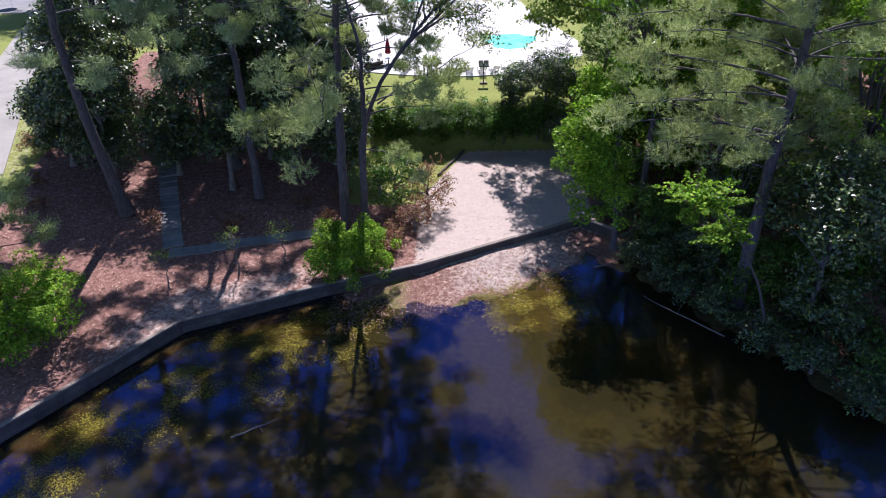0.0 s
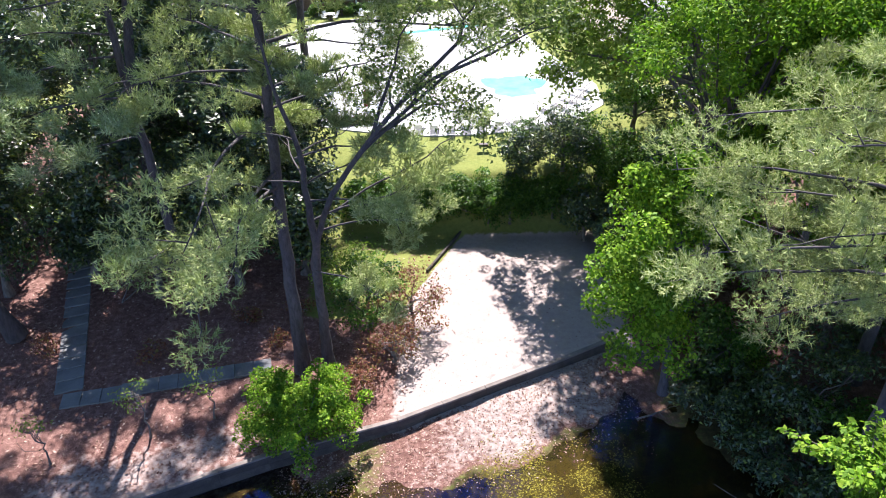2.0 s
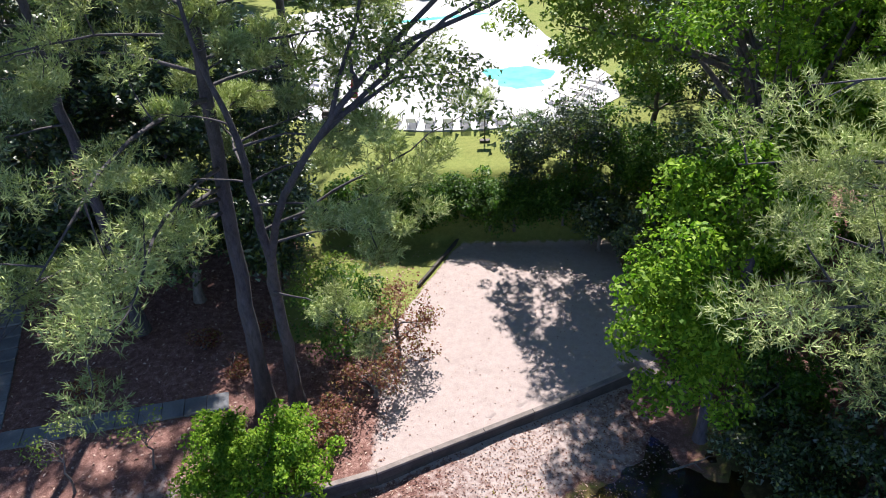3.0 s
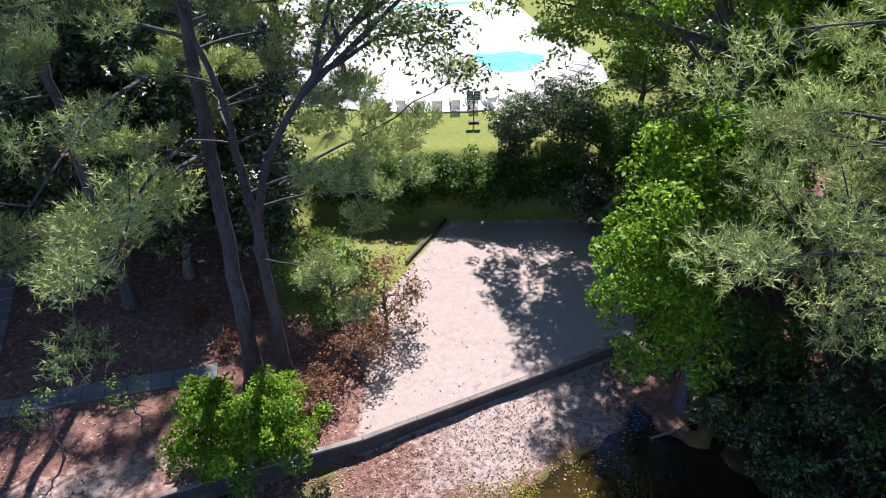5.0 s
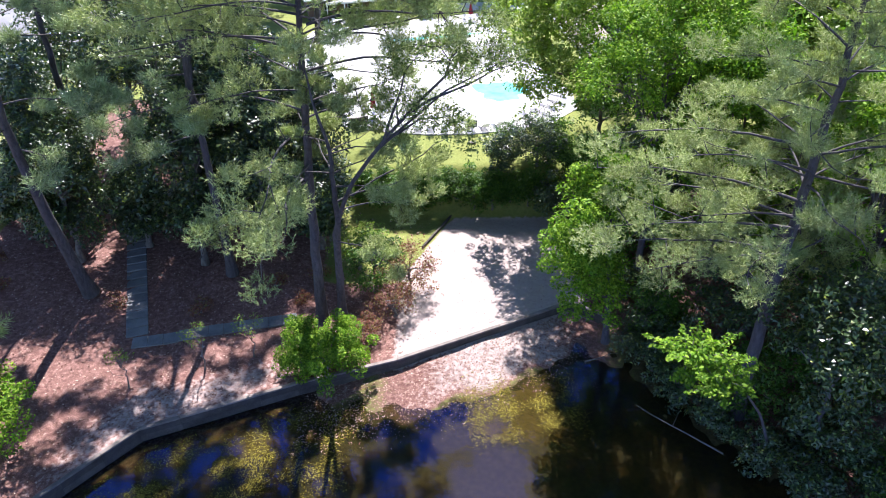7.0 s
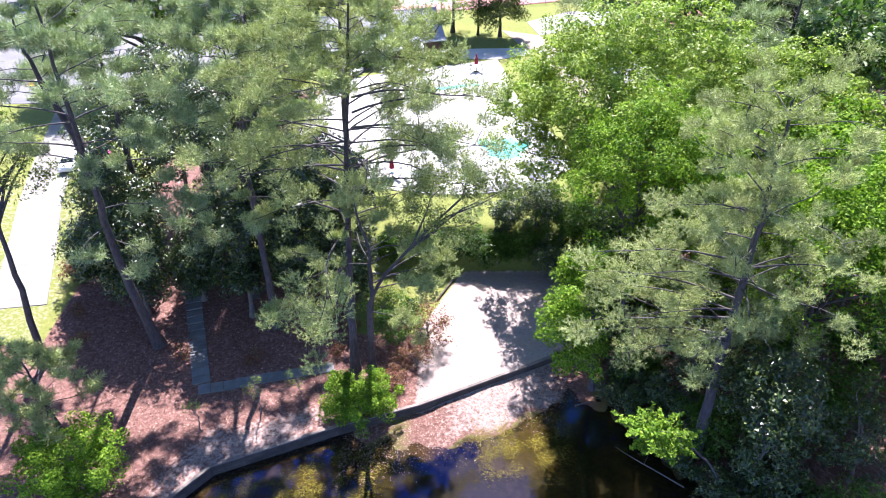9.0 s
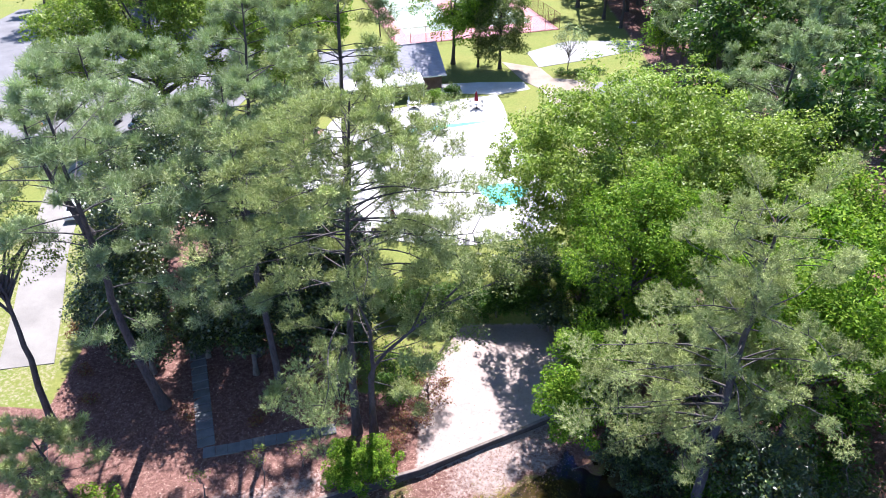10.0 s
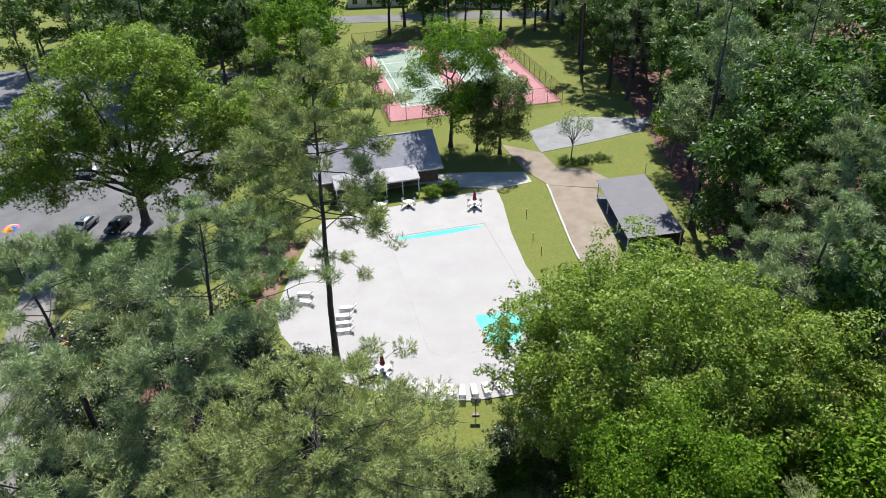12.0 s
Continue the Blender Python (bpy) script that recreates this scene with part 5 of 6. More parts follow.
pine([(-17.5, 53.0, 2.6), (-16.6, 53.0, 14.0), (-14.0, 52.4, 28.0), (-13.2, 52.0, 34.0)], 0.40, 25, "tall blue-green pine behind the magnolias", start=0.64, reach=6.4, profile=lambda v: 0.72 + 0.38 * math.sin(math.pi * v) - 0.4 * v ** 3, limbs=30, clumps=6, tufts=40, per=9, width=0.02, mat=M_NEEDLE_COOL)
pine([(-27.5, 57.0, 3.2), (-27.0, 56.0, 14.0), (-26.0, 54.0, 26.0), (-25.7, 53.0, 31.0)], 0.36, 26, "tall pine with a broad blue-green crown", start=0.62, reach=6.6, profile=lambda v: 0.72 + 0.38 * math.sin(math.pi * v) - 0.4 * v ** 3, limbs=30, clumps=6, tufts=38, per=9, width=0.022, mat=M_NEEDLE_COOL)
pine([(-11.2, 72.6, 5.0), (-10.6, 71.5, 18.0), (-9.6, 69.0, 31.0), (-9.2, 68.4, 38.0)], 0.36, 27, "lone tall pine at the edge of the pool deck", start=0.42, reach=6.2, limbs=54, clumps=7, tufts=32, mat=M_NEEDLE, profile=lambda v: 0.45 + 0.75 * math.sin(math.pi * (0.12 + 0.8 * v)), width=0.028)
pine([(17.2, 36.0, 1.0), (17.0, 35.3, 10.0), (16.8, 34.2, 20.0), (16.6, 33.4, 29.0)], 0.40, 28, "broad pine overhanging the dark pond bank", start=0.28, reach=8.0, limbs=64, clumps=9, tufts=36, per=13, width=0.013, length=0.2, droop=0.18, inner=0.3, profile=lambda v: 1.0 - 0.55 * v, avoid=lambda q, az, L: (q[2] < 14 and math.sin(az) < -0.3) or (q[2] > 14 and math.cos(az) > 0.45 and math.sin(3 * az + q[2]) > -0.2), extra=[((16.9, 34.8, 12.0), 2.75, 8.0, 0.6), ((16.9, 34.6, 14.5), 3.0, 8.0, 0.7), ((16.8, 34.4, 17.0), 3.3, 7.5, 0.7), ((16.9, 34.8, 12.5), 3.6, 7.6, 0.55), ((16.9, 34.8, 13.4), 4.0, 7.2, 0.6), ((16.9, 34.8, 12.6), 3.15, 9.4, 0.5), ((16.9, 34.7, 14.0), 3.4, 9.2, 0.5), ((16.9, 34.6, 15.4), 2.85, 9.2, 0.5), ((16.8, 34.5, 18.0), 3.05, 8.6, 0.5)])
pine([(20.0, 42.0, 2.0), (19.6, 41.0, 9.0), (19.2, 40.0, 15.0), (19.0, 39.5, 20.5)], 0.32, 29, "tall pine in the thicket by the pond", start=0.35, reach=5.6, limbs=40, clumps=6, tufts=36, per=9, width=0.02)
pine([(30.5, 66.0, 5.0), (30.0, 65.5, 14.0), (30.0, 64.0, 24.0), (30.0, 63.5, 28.0)], 0.40, 30, "spreading dark pine behind the oak", start=0.22, reach=7.8, limbs=58, clumps=6, tufts=30, per=7, mat=M_NEEDLE_COOL, width=0.036, length=0.42)
pine([(38.0, 78.0, 5.0), (37.6, 77.0, 16.0), (37.0, 76.0, 29.0)], 0.40, 31, "spreading grey-green pine at the wood's edge", start=0.22, reach=7.8, limbs=52, clumps=6, tufts=28, per=7, mat=M_NEEDLE_COOL, width=0.04, length=0.45)

broadleaf([(-32.6, 44.6, 2.4), (-32.0, 44.2, 8.0), (-31.2, 43.5, 15.1), (-31.0, 43.0, 19.0)], 0.32, 41, "thin-crowned tree with a thick dark trunk leaning beside the driveway", [((-33.6, 43.2, 19.6), (3.4, 3.4, 3.2), 0.7), ((-29.8, 43.4, 20.0), (3.4, 3.0, 3.2), 0.8), ((-27.6, 44.2, 19.4), (2.4, 2.4, 2.2), 0.7), ((-31.4, 43.6, 23.0), (4.0, 3.2, 2.2), 0.8)], M_OLIVE, 120, 60, 0.22, 0.8, bark=M_BARK, limbs=16, fork=0.72)
broadleaf([(16.7, 57.6, 3.6), (16.6, 57.0, 10.0), (16.5, 56.5, 15.0)], 0.50, 42, "broad domed oak with yellow-green spring leaves", [((15.6, 58.0, 17.4), (9.6, 10.4, 10.0)), ((7.4, 62.6, 15.2), (4.0, 4.2, 6.4), 0.42), ((26.5, 55.5, 15.5), (7.4, 8.0, 8.4)), ((8.6, 57.2, 12.2), (3.0, 3.0, 3.6), 0.36)], M_OAK, 1250, 95, 0.30, 0.95, limbs=12, hollow=0.7, flat=0.7)
broadleaf([(-6.3, 45.05, 0.9), (-6.0, 43.95, 6.5), (-4.9, 40.9, 12.9), (-2.2, 38.4, 16.2), (-0.3, 38.6, 19.0), (1.2, 39.0, 20.2)], 0.2, 48, "slim dark tree leaning out between the pines, thinly leaved", [((0.6, 38.9, 20.4), (2.8, 2.4, 2.2)), ((3.0, 39.6, 20.6), (2.2, 2.0, 1.9)), ((-1.4, 38.2, 18.2), (2.2, 1.8, 2.0)), ((0.8, 39.0, 17.2), (2.2, 1.8, 1.6))], M_OLIVE, 100, 62, 0.17, 0.7, bark=M_BARK, limbs=5, hollow=0.35, fork=0.74)
broadleaf([(11.0, 42.5, 1.0), (10.5, 41.8, 7.0), (9.9, 41.0, 11.5)], 0.22, 43, "bright green young tree at the end of the wall", [((9.9, 41.2, 12.2), (2.3, 2.4, 3.2)), ((8.0, 39.4, 9.0), (1.9, 2.3, 4.4)), ((9.6, 42.2, 5.5), (2.0, 2.0, 4.4))], M_BRIGHT, 120, 160, 0.195, 0.75, limbs=14, bark=M_BARK, kite=True)
broadleaf([(14.2, 48.6, 1.8), (14.1, 48.0, 9.0), (13.8, 47.0, 16.0)], 0.26, 143, "vivid green young tree growing against the oak", [((13.9, 46.9, 18.6), (5.0, 4.6, 5.0)), ((10.6, 45.0, 17.2), (2.8, 2.8, 3.4), 0.7), ((17.6, 46.0, 17.4), (3.2, 3.2, 3.8))], M_BRIGHT, 190, 130, 0.21, 0.95, limbs=14, bark=M_BARK)
spray_tree([(18.2, 33.6, 0.6), (15.0, 30.2, 7.2), (11.4, 27.0, 12.6)], 0.09, 44, "slim bright green tree whose feathery sprays lean out over the water", [((9.6, 26.0, 13.9), 1.9, 34), ((11.8, 27.4, 11.0), 1.5, 20)])
broadleaf([(24.0, 40.0, 2.4), (24.0, 39.5, 8.0), (24.0, 39.0, 13.0)], 0.28, 45, "bright green tree in the thicket by the pond", [((24.0, 38.5, 14.5), (5.6, 5.2, 7.5))], M_BRIGHT, 125, 130, 0.29, 1.2, bark=M_BARK)
broadleaf([(20.4, 33.6, 1.2), (20.2, 33.3, 5.0), (20.0, 33.0, 9.0)], 0.18, 49, "dark leafy small tree on the shaded bank", [((20.0, 33.0, 8.0), (3.2, 3.2, 4.6))], M_DARK, 70, 90, 0.28, 0.9, bark=M_BARK)
broadleaf([(28.5, 48.0, 3.6), (28.5, 47.5, 9.0), (28.5, 47.0, 14.0)], 0.30, 46, "leafy green tree in the thicket", [((28.5, 47.0, 15.0), (6.0, 6.0, 7.0))], M_BRIGHT, 130, 90, 0.38, 1.3)
broadleaf([(19.0, 48.0, 2.6), (19.0, 47.5, 8.0), (18.6, 47.0, 12.0)], 0.28, 47, "dark leafy tree under the oak", [((18.6, 47.0, 13.0), (5.6, 5.4, 7.2))], M_BRIGHT, 140, 90, 0.38, 1.2)
for k, (x, y, rx, h) in enumerate(((-26.6, 51.0, 3.0, 11.0), (-28.4, 54.2, 3.0, 15.0), (-20.6, 56.0, 4.6, 21.0), (-15.2, 55.5, 4.0, 15.0), (-10.0, 57.5, 3.6, 12.5), (-30.2, 61.5, 4.0, 16.0), (-19.0, 62.5, 4.4, 15.0), (-12.5, 63.5, 3.8, 11.0), (-30.8, 53.4, 2.6, 8.0), (-28.4, 56.4, 2.4, 8.5), (-22.4, 53.4, 1.9, 6.5), (-17.6, 51.6, 3.2, 14.0), (-12.8, 52.2, 2.8, 12.0), (-22.6, 65.0, 3.2, 15.0), (-27.4, 67.0, 3.6, 17.0), (-15.8, 59.4, 3.8, 20.0), (-9.0, 53.6, 2.2, 7.0))):
    z = near_z(x, y)
    broadleaf([(x, y, z), (x + 0.2, y, z + h * 0.4), (x, y, z + h * 0.8)], 0.24, 60 + k, "dark glossy-leaved magnolia over the straw-covered bank", [((x, y, z + h * 0.62), (rx, rx, h * 0.40)), ((x, y, z + h * 0.3), (rx * 0.75, rx * 0.75, h * 0.2))], M_DARK, 112, 98, 0.31, 1.0, name="magnolia_tree", group="magnolias", hollow=0.5)

pine([(-28.5, 38.0, 1.6), (-28.3, 37.4, 5.0), (-28.0, 36.6, 9.0), (-27.9, 36.0, 11.5)], 0.18, 33, "young pale pine beside the big bush", start=0.3, reach=3.4, limbs=24, clumps=6, tufts=22)

# right bank thicket
for k, (x, y, rx, h) in enumerate(((14.6, 44.0, 2.4, 5.0), (16.8, 40.0, 2.6, 6.0), (18.2, 36.6, 2.4, 5.5), (21.0, 33.0, 2.6, 5.0), (24.0, 29.0, 3.0, 5.0), (20.0, 45.0, 3.0, 7.0), (13.0, 50.5, 2.4, 5.5), (27.0, 34.0, 3.4, 8.0), (28.0, 24.0, 3.4, 6.0))):
    shrub(x, y, rx, rx, h, 80 + k, "dark tangled shrub on the shaded pond bank", M_DARK if k % 2 else M_GREEN, group="bank shrubs", blobs=44, per=80, size=0.24, blob=0.7)

for k, (x, y, rr, h) in enumerate(((22.0, 48.0, 3.0, 6.0), (25.5, 44.5, 3.2, 6.5), (23.5, 52.5, 3.0, 6.0), (28.5, 53.0, 3.2, 7.0), (22.5, 37.5, 2.8, 5.5), (31.5, 42.5, 3.4, 7.0), (17.0, 52.5, 2.6, 5.0), (27.0, 38.5, 3.0, 6.5), (33.0, 50.0, 3.4, 8.0))):
    shrub(x, y, rr, rr, h, 160 + k, "leafy green undergrowth bush among the trees", M_GREEN if k % 3 else M_BRIGHT, group="undergrowth", blobs=46, per=60, size=0.34, blob=0.9)

# single shrubs
shrub(-6.6, 39.7, 3.2, 2.5, 5.4, 101, "vivid green bush leaning over the timber wall", M_BRIGHT, blobs=110, per=180, size=0.15, blob=0.55, kite=True)
shrub(-24.7, 33.0, 3.7, 3.4, 5.4, 102, "large vivid green bush at the pond's edge", M_BRIGHT, blobs=110, per=165, size=0.18, blob=0.7, kite=True)
shrub(-1.9, 48.2, 2.3, 2.4, 4.2, 103, "lacy reddish-leaved shrub at the edge of the sand", M_REDLEAF, blobs=70, per=36, size=0.17, blob=0.5)
shrub(-2.8, 45.4, 1.7, 1.6, 2.8, 113, "small reddish-leaved shrub by the timber wall", M_REDLEAF, blobs=42, per=38, size=0.15, blob=0.42)
shrub(-4.4, 48.4, 2.3, 2.2, 5.4, 104, "green shrub with thin stems beside the sand", M_GREEN, blobs=50, per=70, size=0.2, blob=0.6)
shrub(-4.3, 43.2, 1.2, 1.2, 1.8, 105, "low reddish shrub under the pines", M_REDLEAF, blobs=22, per=60, size=0.15, blob=0.4)
shrub(8.3, 61.2, 2.8, 2.6, 4.6, 106, "tall dark evergreen bush at the foot of the lawn", M_DARK, blobs=80, per=90, size=0.2, blob=0.65)
shrub(10.6, 60.5, 2.6, 2.4, 5.0, 107, "mid-green bush beside the lawn", M_GREEN, blobs=60, per=90, size=0.22, blob=0.65)
for k, (x, y, rr, h) in enumerate(((12.8, 60.2, 2.6, 7.0), (15.8, 58.8, 2.8, 8.0), (13.6, 55.6, 2.4, 6.6), (18.6, 56.6, 2.8, 7.4))):
    shrub(x, y, rr, rr, h, 240 + k, "tall dense evergreen bush in the shade of the oak", M_DARK if k % 2 else M_GREEN, group="bushes under the oak", blobs=56, per=80, size=0.26, blob=0.75)
shrub(9.6, 65.0, 1.7, 1.6, 2.6, 108, "light green bush below the pool deck", M_CLIPPED, blobs=36, per=80, size=0.16, blob=0.5)
shrub(6.0, 64.8, 1.2, 1.1, 2.2, 109, "grey-green bush on the lawn", M_GREEN, blobs=26, per=70, size=0.16, blob=0.45)

for k, (x, y, rr, h) in enumerate(((9.4, 57.6, 1.8, 4.6), (11.4, 55.0, 2.0, 4.6), (12.4, 52.2, 1.8, 4.2), (12.6, 47.6, 1.6, 3.4), (14.2, 44.2, 1.6, 3.0), (15.2, 41.0, 1.5, 3.0), (17.4, 37.0, 1.6, 3.4), (19.6, 33.6, 1.6, 3.2), (22.4, 30.4, 1.8, 3.4), (5.2, 60.6, 1.5, 4.0))):
    shrub(x, y, rr, rr, h, 180 + k, "dense dark evergreen shrub in deep shade", M_DARK, group="shade shrubs", blobs=40, per=70, size=0.24, blob=0.6)

for k, (x, y, rr, h) in enumerate(((12.9, 43.0, 1.3, 2.2), (13.8, 40.8, 1.4, 2.6), (15.0, 38.2, 1.5, 2.6), (16.4, 35.6, 1.5, 2.8), (18.0, 33.2, 1.5, 2.6), (19.8, 30.8, 1.6, 2.8), (21.8, 28.2, 1.6, 2.6), (23.8, 24.4, 1.7, 2.8), (25.6, 20.6, 1.8, 2.8))):
    shrub(x, y, rr, rr, h, 320 + k, "low dark bush overhanging the water's edge", M_DARK, group="bushes over the water", blobs=34, per=60, size=0.22, blob=0.5, lean=(-0.5, -0.4))

shrub(-5.8, 51.2, 1.9, 1.8, 4.6, 110, "thin yellowish-green shrub behind the pines", M_OAK, blobs=34, per=50, size=0.2, blob=0.6)
shrub(-34.0, 55.0, 1.7, 1.5, 2.0, 111, "low red-leaved shrub beside the drive", M_REDLEAF, blobs=30, per=70, size=0.18, blob=0.45)
for k, (x, y) in enumerate(((-9.6, 46.8), (-11.6, 48.6), (-8.6, 49.6), (-30.6, 47.0), (-32.4, 50.2), (-22.2, 46.2), (-16.2, 45.6))):
    shrub(x, y, 0.9, 0.8, 1.0, 112 + k, "small reddish seedling bush in the pine straw", M_REDLEAF, name="seedling_bush", group="seedlings under the trees", blobs=10, per=40, size=0.18, blob=0.4)
for k, (x, y, h) in enumerate(((-11.6, 41.4, 3.2), (-14.4, 40.2, 3.6), (-18.6, 38.6, 2.8))):
    z = near_z(x, y)
    broadleaf([(x, y, z), (x + 0.2, y - 0.2, z + h * 0.5), (x + 0.1, y - 0.5, z + h)], 0.05, 190 + k, "thin bare sapling with few leaves near the wall", [((x + 0.1, y - 0.4, z + h * 0.85), (0.9, 0.9, 0.9))], M_OAK, 12, 12, 0.14, 0.35, name="sapling", group="saplings", limbs=9)

for k, (x, y, rr, h) in enumerate(((14.6, 67.6, 2.8, 8.5), (18.6, 64.8, 3.0, 9.5), (19.0, 71.6, 3.4, 10.0), (23.0, 68.6, 3.4, 11.0), (16.0, 75.4, 2.6, 7.0), (24.0, 76.0, 3.2, 9.0), (21.6, 60.6, 3.2, 10.0))):
    shrub(x, y, rr, rr, h, 280 + k, "tall dark shrub crowded under the oak's branches", M_DARK if k % 3 else M_GREEN, group="shrubs under the oak", blobs=60, per=70, size=0.3, blob=0.85)

# hedge on the slope below the lawn: clipped units side by side
for k in range(10):
    x = -6.0 + k * 1.5
    y = 59.9 - 0.06 * k + 0.25 * math.sin(k * 1.7)
    broadleaf([(x, y, near_z(x, y) - 0.1), (x, y, 3.2)], 0.1, 120 + k, "dark green hedge shrub on the slope below the lawn", [((x, y + 0.1, 2.9), (1.3, 1.5, 2.3 + 0.25 * math.sin(k * 2.3)))], M_GREEN, 44, 80, 0.2, 0.55, name="hedge_shrub", category="shrub", group="hedge below the lawn", limbs=4)
for k, (x, y, rr, h, m) in enumerate(((-2.4, 108.9, 1.35, 1.9, M_CLIPPED), (0.2, 110.4, 1.45, 2.2, M_GREEN))):
    shrub(x, y, rr, rr, h, 300 + k, "round clipped shrub at the clubhouse corner", m, name="clipped_shrub", group="clubhouse shrubs", blobs=70, per=100, size=0.13, blob=0.35)
for k, (x, y, rr, h) in enumerate(((-20.4, 89.6, 2.3, 2.4), (-23.2, 85.4, 1.7, 1.9), (-23.4, 82.0, 1.5, 1.7))):
    shrub(x, y, rr, rr * 0.9, h, 140 + k, "yellow-green clipped shrub beside the pool deck", M_CLIPPED, name="clipped_shrub", group="shrubs beside the deck", blobs=60, per=110, size=0.15, blob=0.45)
for k, (x, y) in enumerate(((-21.6, 95.6), (-19.6, 96.6))):
    shrub(x, y, 1.2, 1.1, 1.5, 146 + k, "dark round shrub in the mulch bed", M_DARK, name="clipped_shrub", group="shrubs in the mulch bed", blobs=30, per=80, size=0.14, blob=0.35)
for k, (x, y) in enumerate(((-16.2, 106.9), (-14.6, 107.0), (-13.0, 107.2), (-11.4, 107.4), (-9.8, 107.6))):
    shrub(x, y, 1.1, 0.8, 1.5, 260 + k, "loose green shrub in front of the porch", M_GREEN, name="porch_shrub", group="shrubs along the porch", blobs=26, per=70, size=0.16, blob=0.4)
for k, (x, y) in enumerate(((18.4, 119.8), (20.4, 119.2), (22.2, 119.8), (24.2, 120.4))):
    shrub(x, y, 1.5, 1.2, 1.0, 150 + k, "low dark ground-cover shrub round the small tree", M_GREEN, name="low_shrub", group="low shrubs", blobs=22, per=60, size=0.16, blob=0.4)

# trees round the club
broadleaf([(0.3, 126.5, 5.0), (0.6, 126.4, 11.0), (0.8, 126.2, 17.0)], 0.34, 201, "tall feathery green tree beside the clubhouse", [((1.4, 126.2, 18.0), (8.6, 6.6, 8.6)), ((2.0, 125.4, 11.5), (6.0, 5.0, 4.5))], M_BRIGHT, 230, 110, 0.36, 1.2, bark=M_BARK)
broadleaf([(8.3, 123.5, 5.0), (8.3, 123.4, 10.0), (8.3, 123.2, 15.0)], 0.28, 202, "dense dark-leaved tree by the shaded walkway", [((8.2, 123.2, 13.0), (5.0, 4.4, 7.5)), ((8.3, 122.6, 8.6), (4.2, 3.8, 3.4))], M_OLIVE, 170, 110, 0.33, 1.0, bark=M_BARK)
broadleaf([(4.6, 124.6, 5.0), (4.6, 124.4, 10.0), (4.4, 124.2, 14.0)], 0.2, 203, "slim green tree between two larger ones", [((4.4, 124.2, 13.0), (2.6, 2.6, 5.5))], M_GREEN, 60, 70, 0.32, 1.0, bark=M_BARK)
broadleaf([(19.5, 121.0, 5.0), (19.6, 121.0, 7.0), (19.8, 121.0, 9.5)], 0.12, 204, "small thin grey-green crape myrtle", [((19.9, 121.0, 10.0), (2.6, 2.4, 2.6))], M_NEEDLE_COOL, 40, 34, 0.26, 0.8, limbs=16)
broadleaf([(-42.0, 102.5, 5.0), (-41.8, 102.0, 9.0), (-41.2, 101.5, 14.0)], 0.65, 205, "wide old oak over the parking lot", [((-49.5, 101.0, 18.5), (7.5, 7.5, 7.0), 0.8), ((-34.0, 102.5, 19.5), (7.5, 7.5, 7.5)), ((-41.0, 105.0, 25.5), (9.5, 8.0, 6.5)), ((-27.5, 103.5, 17.0), (5.0, 5.5, 7.5), 0.85), ((-53.0, 98.0, 12.5), (6.0, 4.0, 5.0), 0.85), ((-35.5, 98.5, 12.5), (6.5, 4.0, 5.0), 0.85), ((-45.5, 98.0, 16.0), (7.5, 4.0, 5.0), 0.8), ((-26.0, 101.0, 12.0), (5.0, 4.0, 4.5), 0.9)], M_OAK, 1180, 74, 0.42, 1.2, bark=M_BARK, limbs=16)
broadleaf([(-26.0, 112.0, 5.0), (-26.0, 112.0, 10.0), (-25.8, 111.8, 15.0)], 0.3, 206, "light green tree beside the clubhouse", [((-25.8, 111.8, 15.0), (5.0, 5.0, 7.5))], M_OAK, 120, 75, 0.5, 1.3, bark=M_BARK)
broadleaf([(-24.0, 132.0, 5.0), (-24.0, 132.0, 12.0), (-24.0, 132.0, 20.0)], 0.34, 207, "tall bright green tree by the tennis courts", [((-24.0, 132.0, 21.0), (7.5, 7.0, 10.0)), ((-23.0, 130.5, 11.0), (5.5, 5.0, 5.5))], M_BRIGHT, 210, 95, 0.44, 1.4, bark=M_BARK)
broadleaf([(34.5, 118.0, 5.0), (34.5, 118.0, 9.0), (34.5, 118.0, 12.0)], 0.2, 208, "light green young tree against the dark wood", [((34.5, 117.6, 11.0), (3.6, 3.4, 5.0))], M_BRIGHT, 70, 70, 0.32, 1.0)

# ---- woodland behind: a few grown kinds, repeated ----
kinds = []
for s in range(3):
    kinds.append(broadleaf([(0, 0, 0), (0.2, 0, 8), (0, 0.2, 15)], 0.32, 220 + s, "dark green woodland tree in the dense wood", [((0, 0, 13.5), (5.2, 5.2, 8.5)), ((1.0, -1.0, 7.0), (4.0, 4.0, 4.0))], M_FAR, 90, 44, 0.62, 1.35, name="woodland_tree", group="woodland trees", bark=M_BARK, apart=False))
for s in range(3):
    kinds.append(broadleaf([(0, 0, 0), (0.2, 0, 8), (0, 0.2, 15)], 0.32, 225 + s, "dark green tree deep in the wood", [((0, 0, 13.5), (5.2, 5.2, 8.5)), ((1.0, -1.0, 7.0), (4.0, 4.0, 4.0))], M_FAR, 84, 20, 1.0, 1.5, name="woodland_tree", group="woodland trees", bark=M_BARK, apart=False, limbs=5))
for s in range(2):
    kinds.append(pine([(0, 0, 0), (0.3, 0.2, 14), (0, 0, 27)], 0.34, 230 + s, "tall woodland pine in the dense wood", start=0.38, reach=5.6, limbs=28, clumps=6, tufts=8, per=6, length=0.7, width=0.075, mat=M_NEEDLE_COOL, group="woodland pines", sep_limbs=False))
spots = []
wr = random.Random(77)


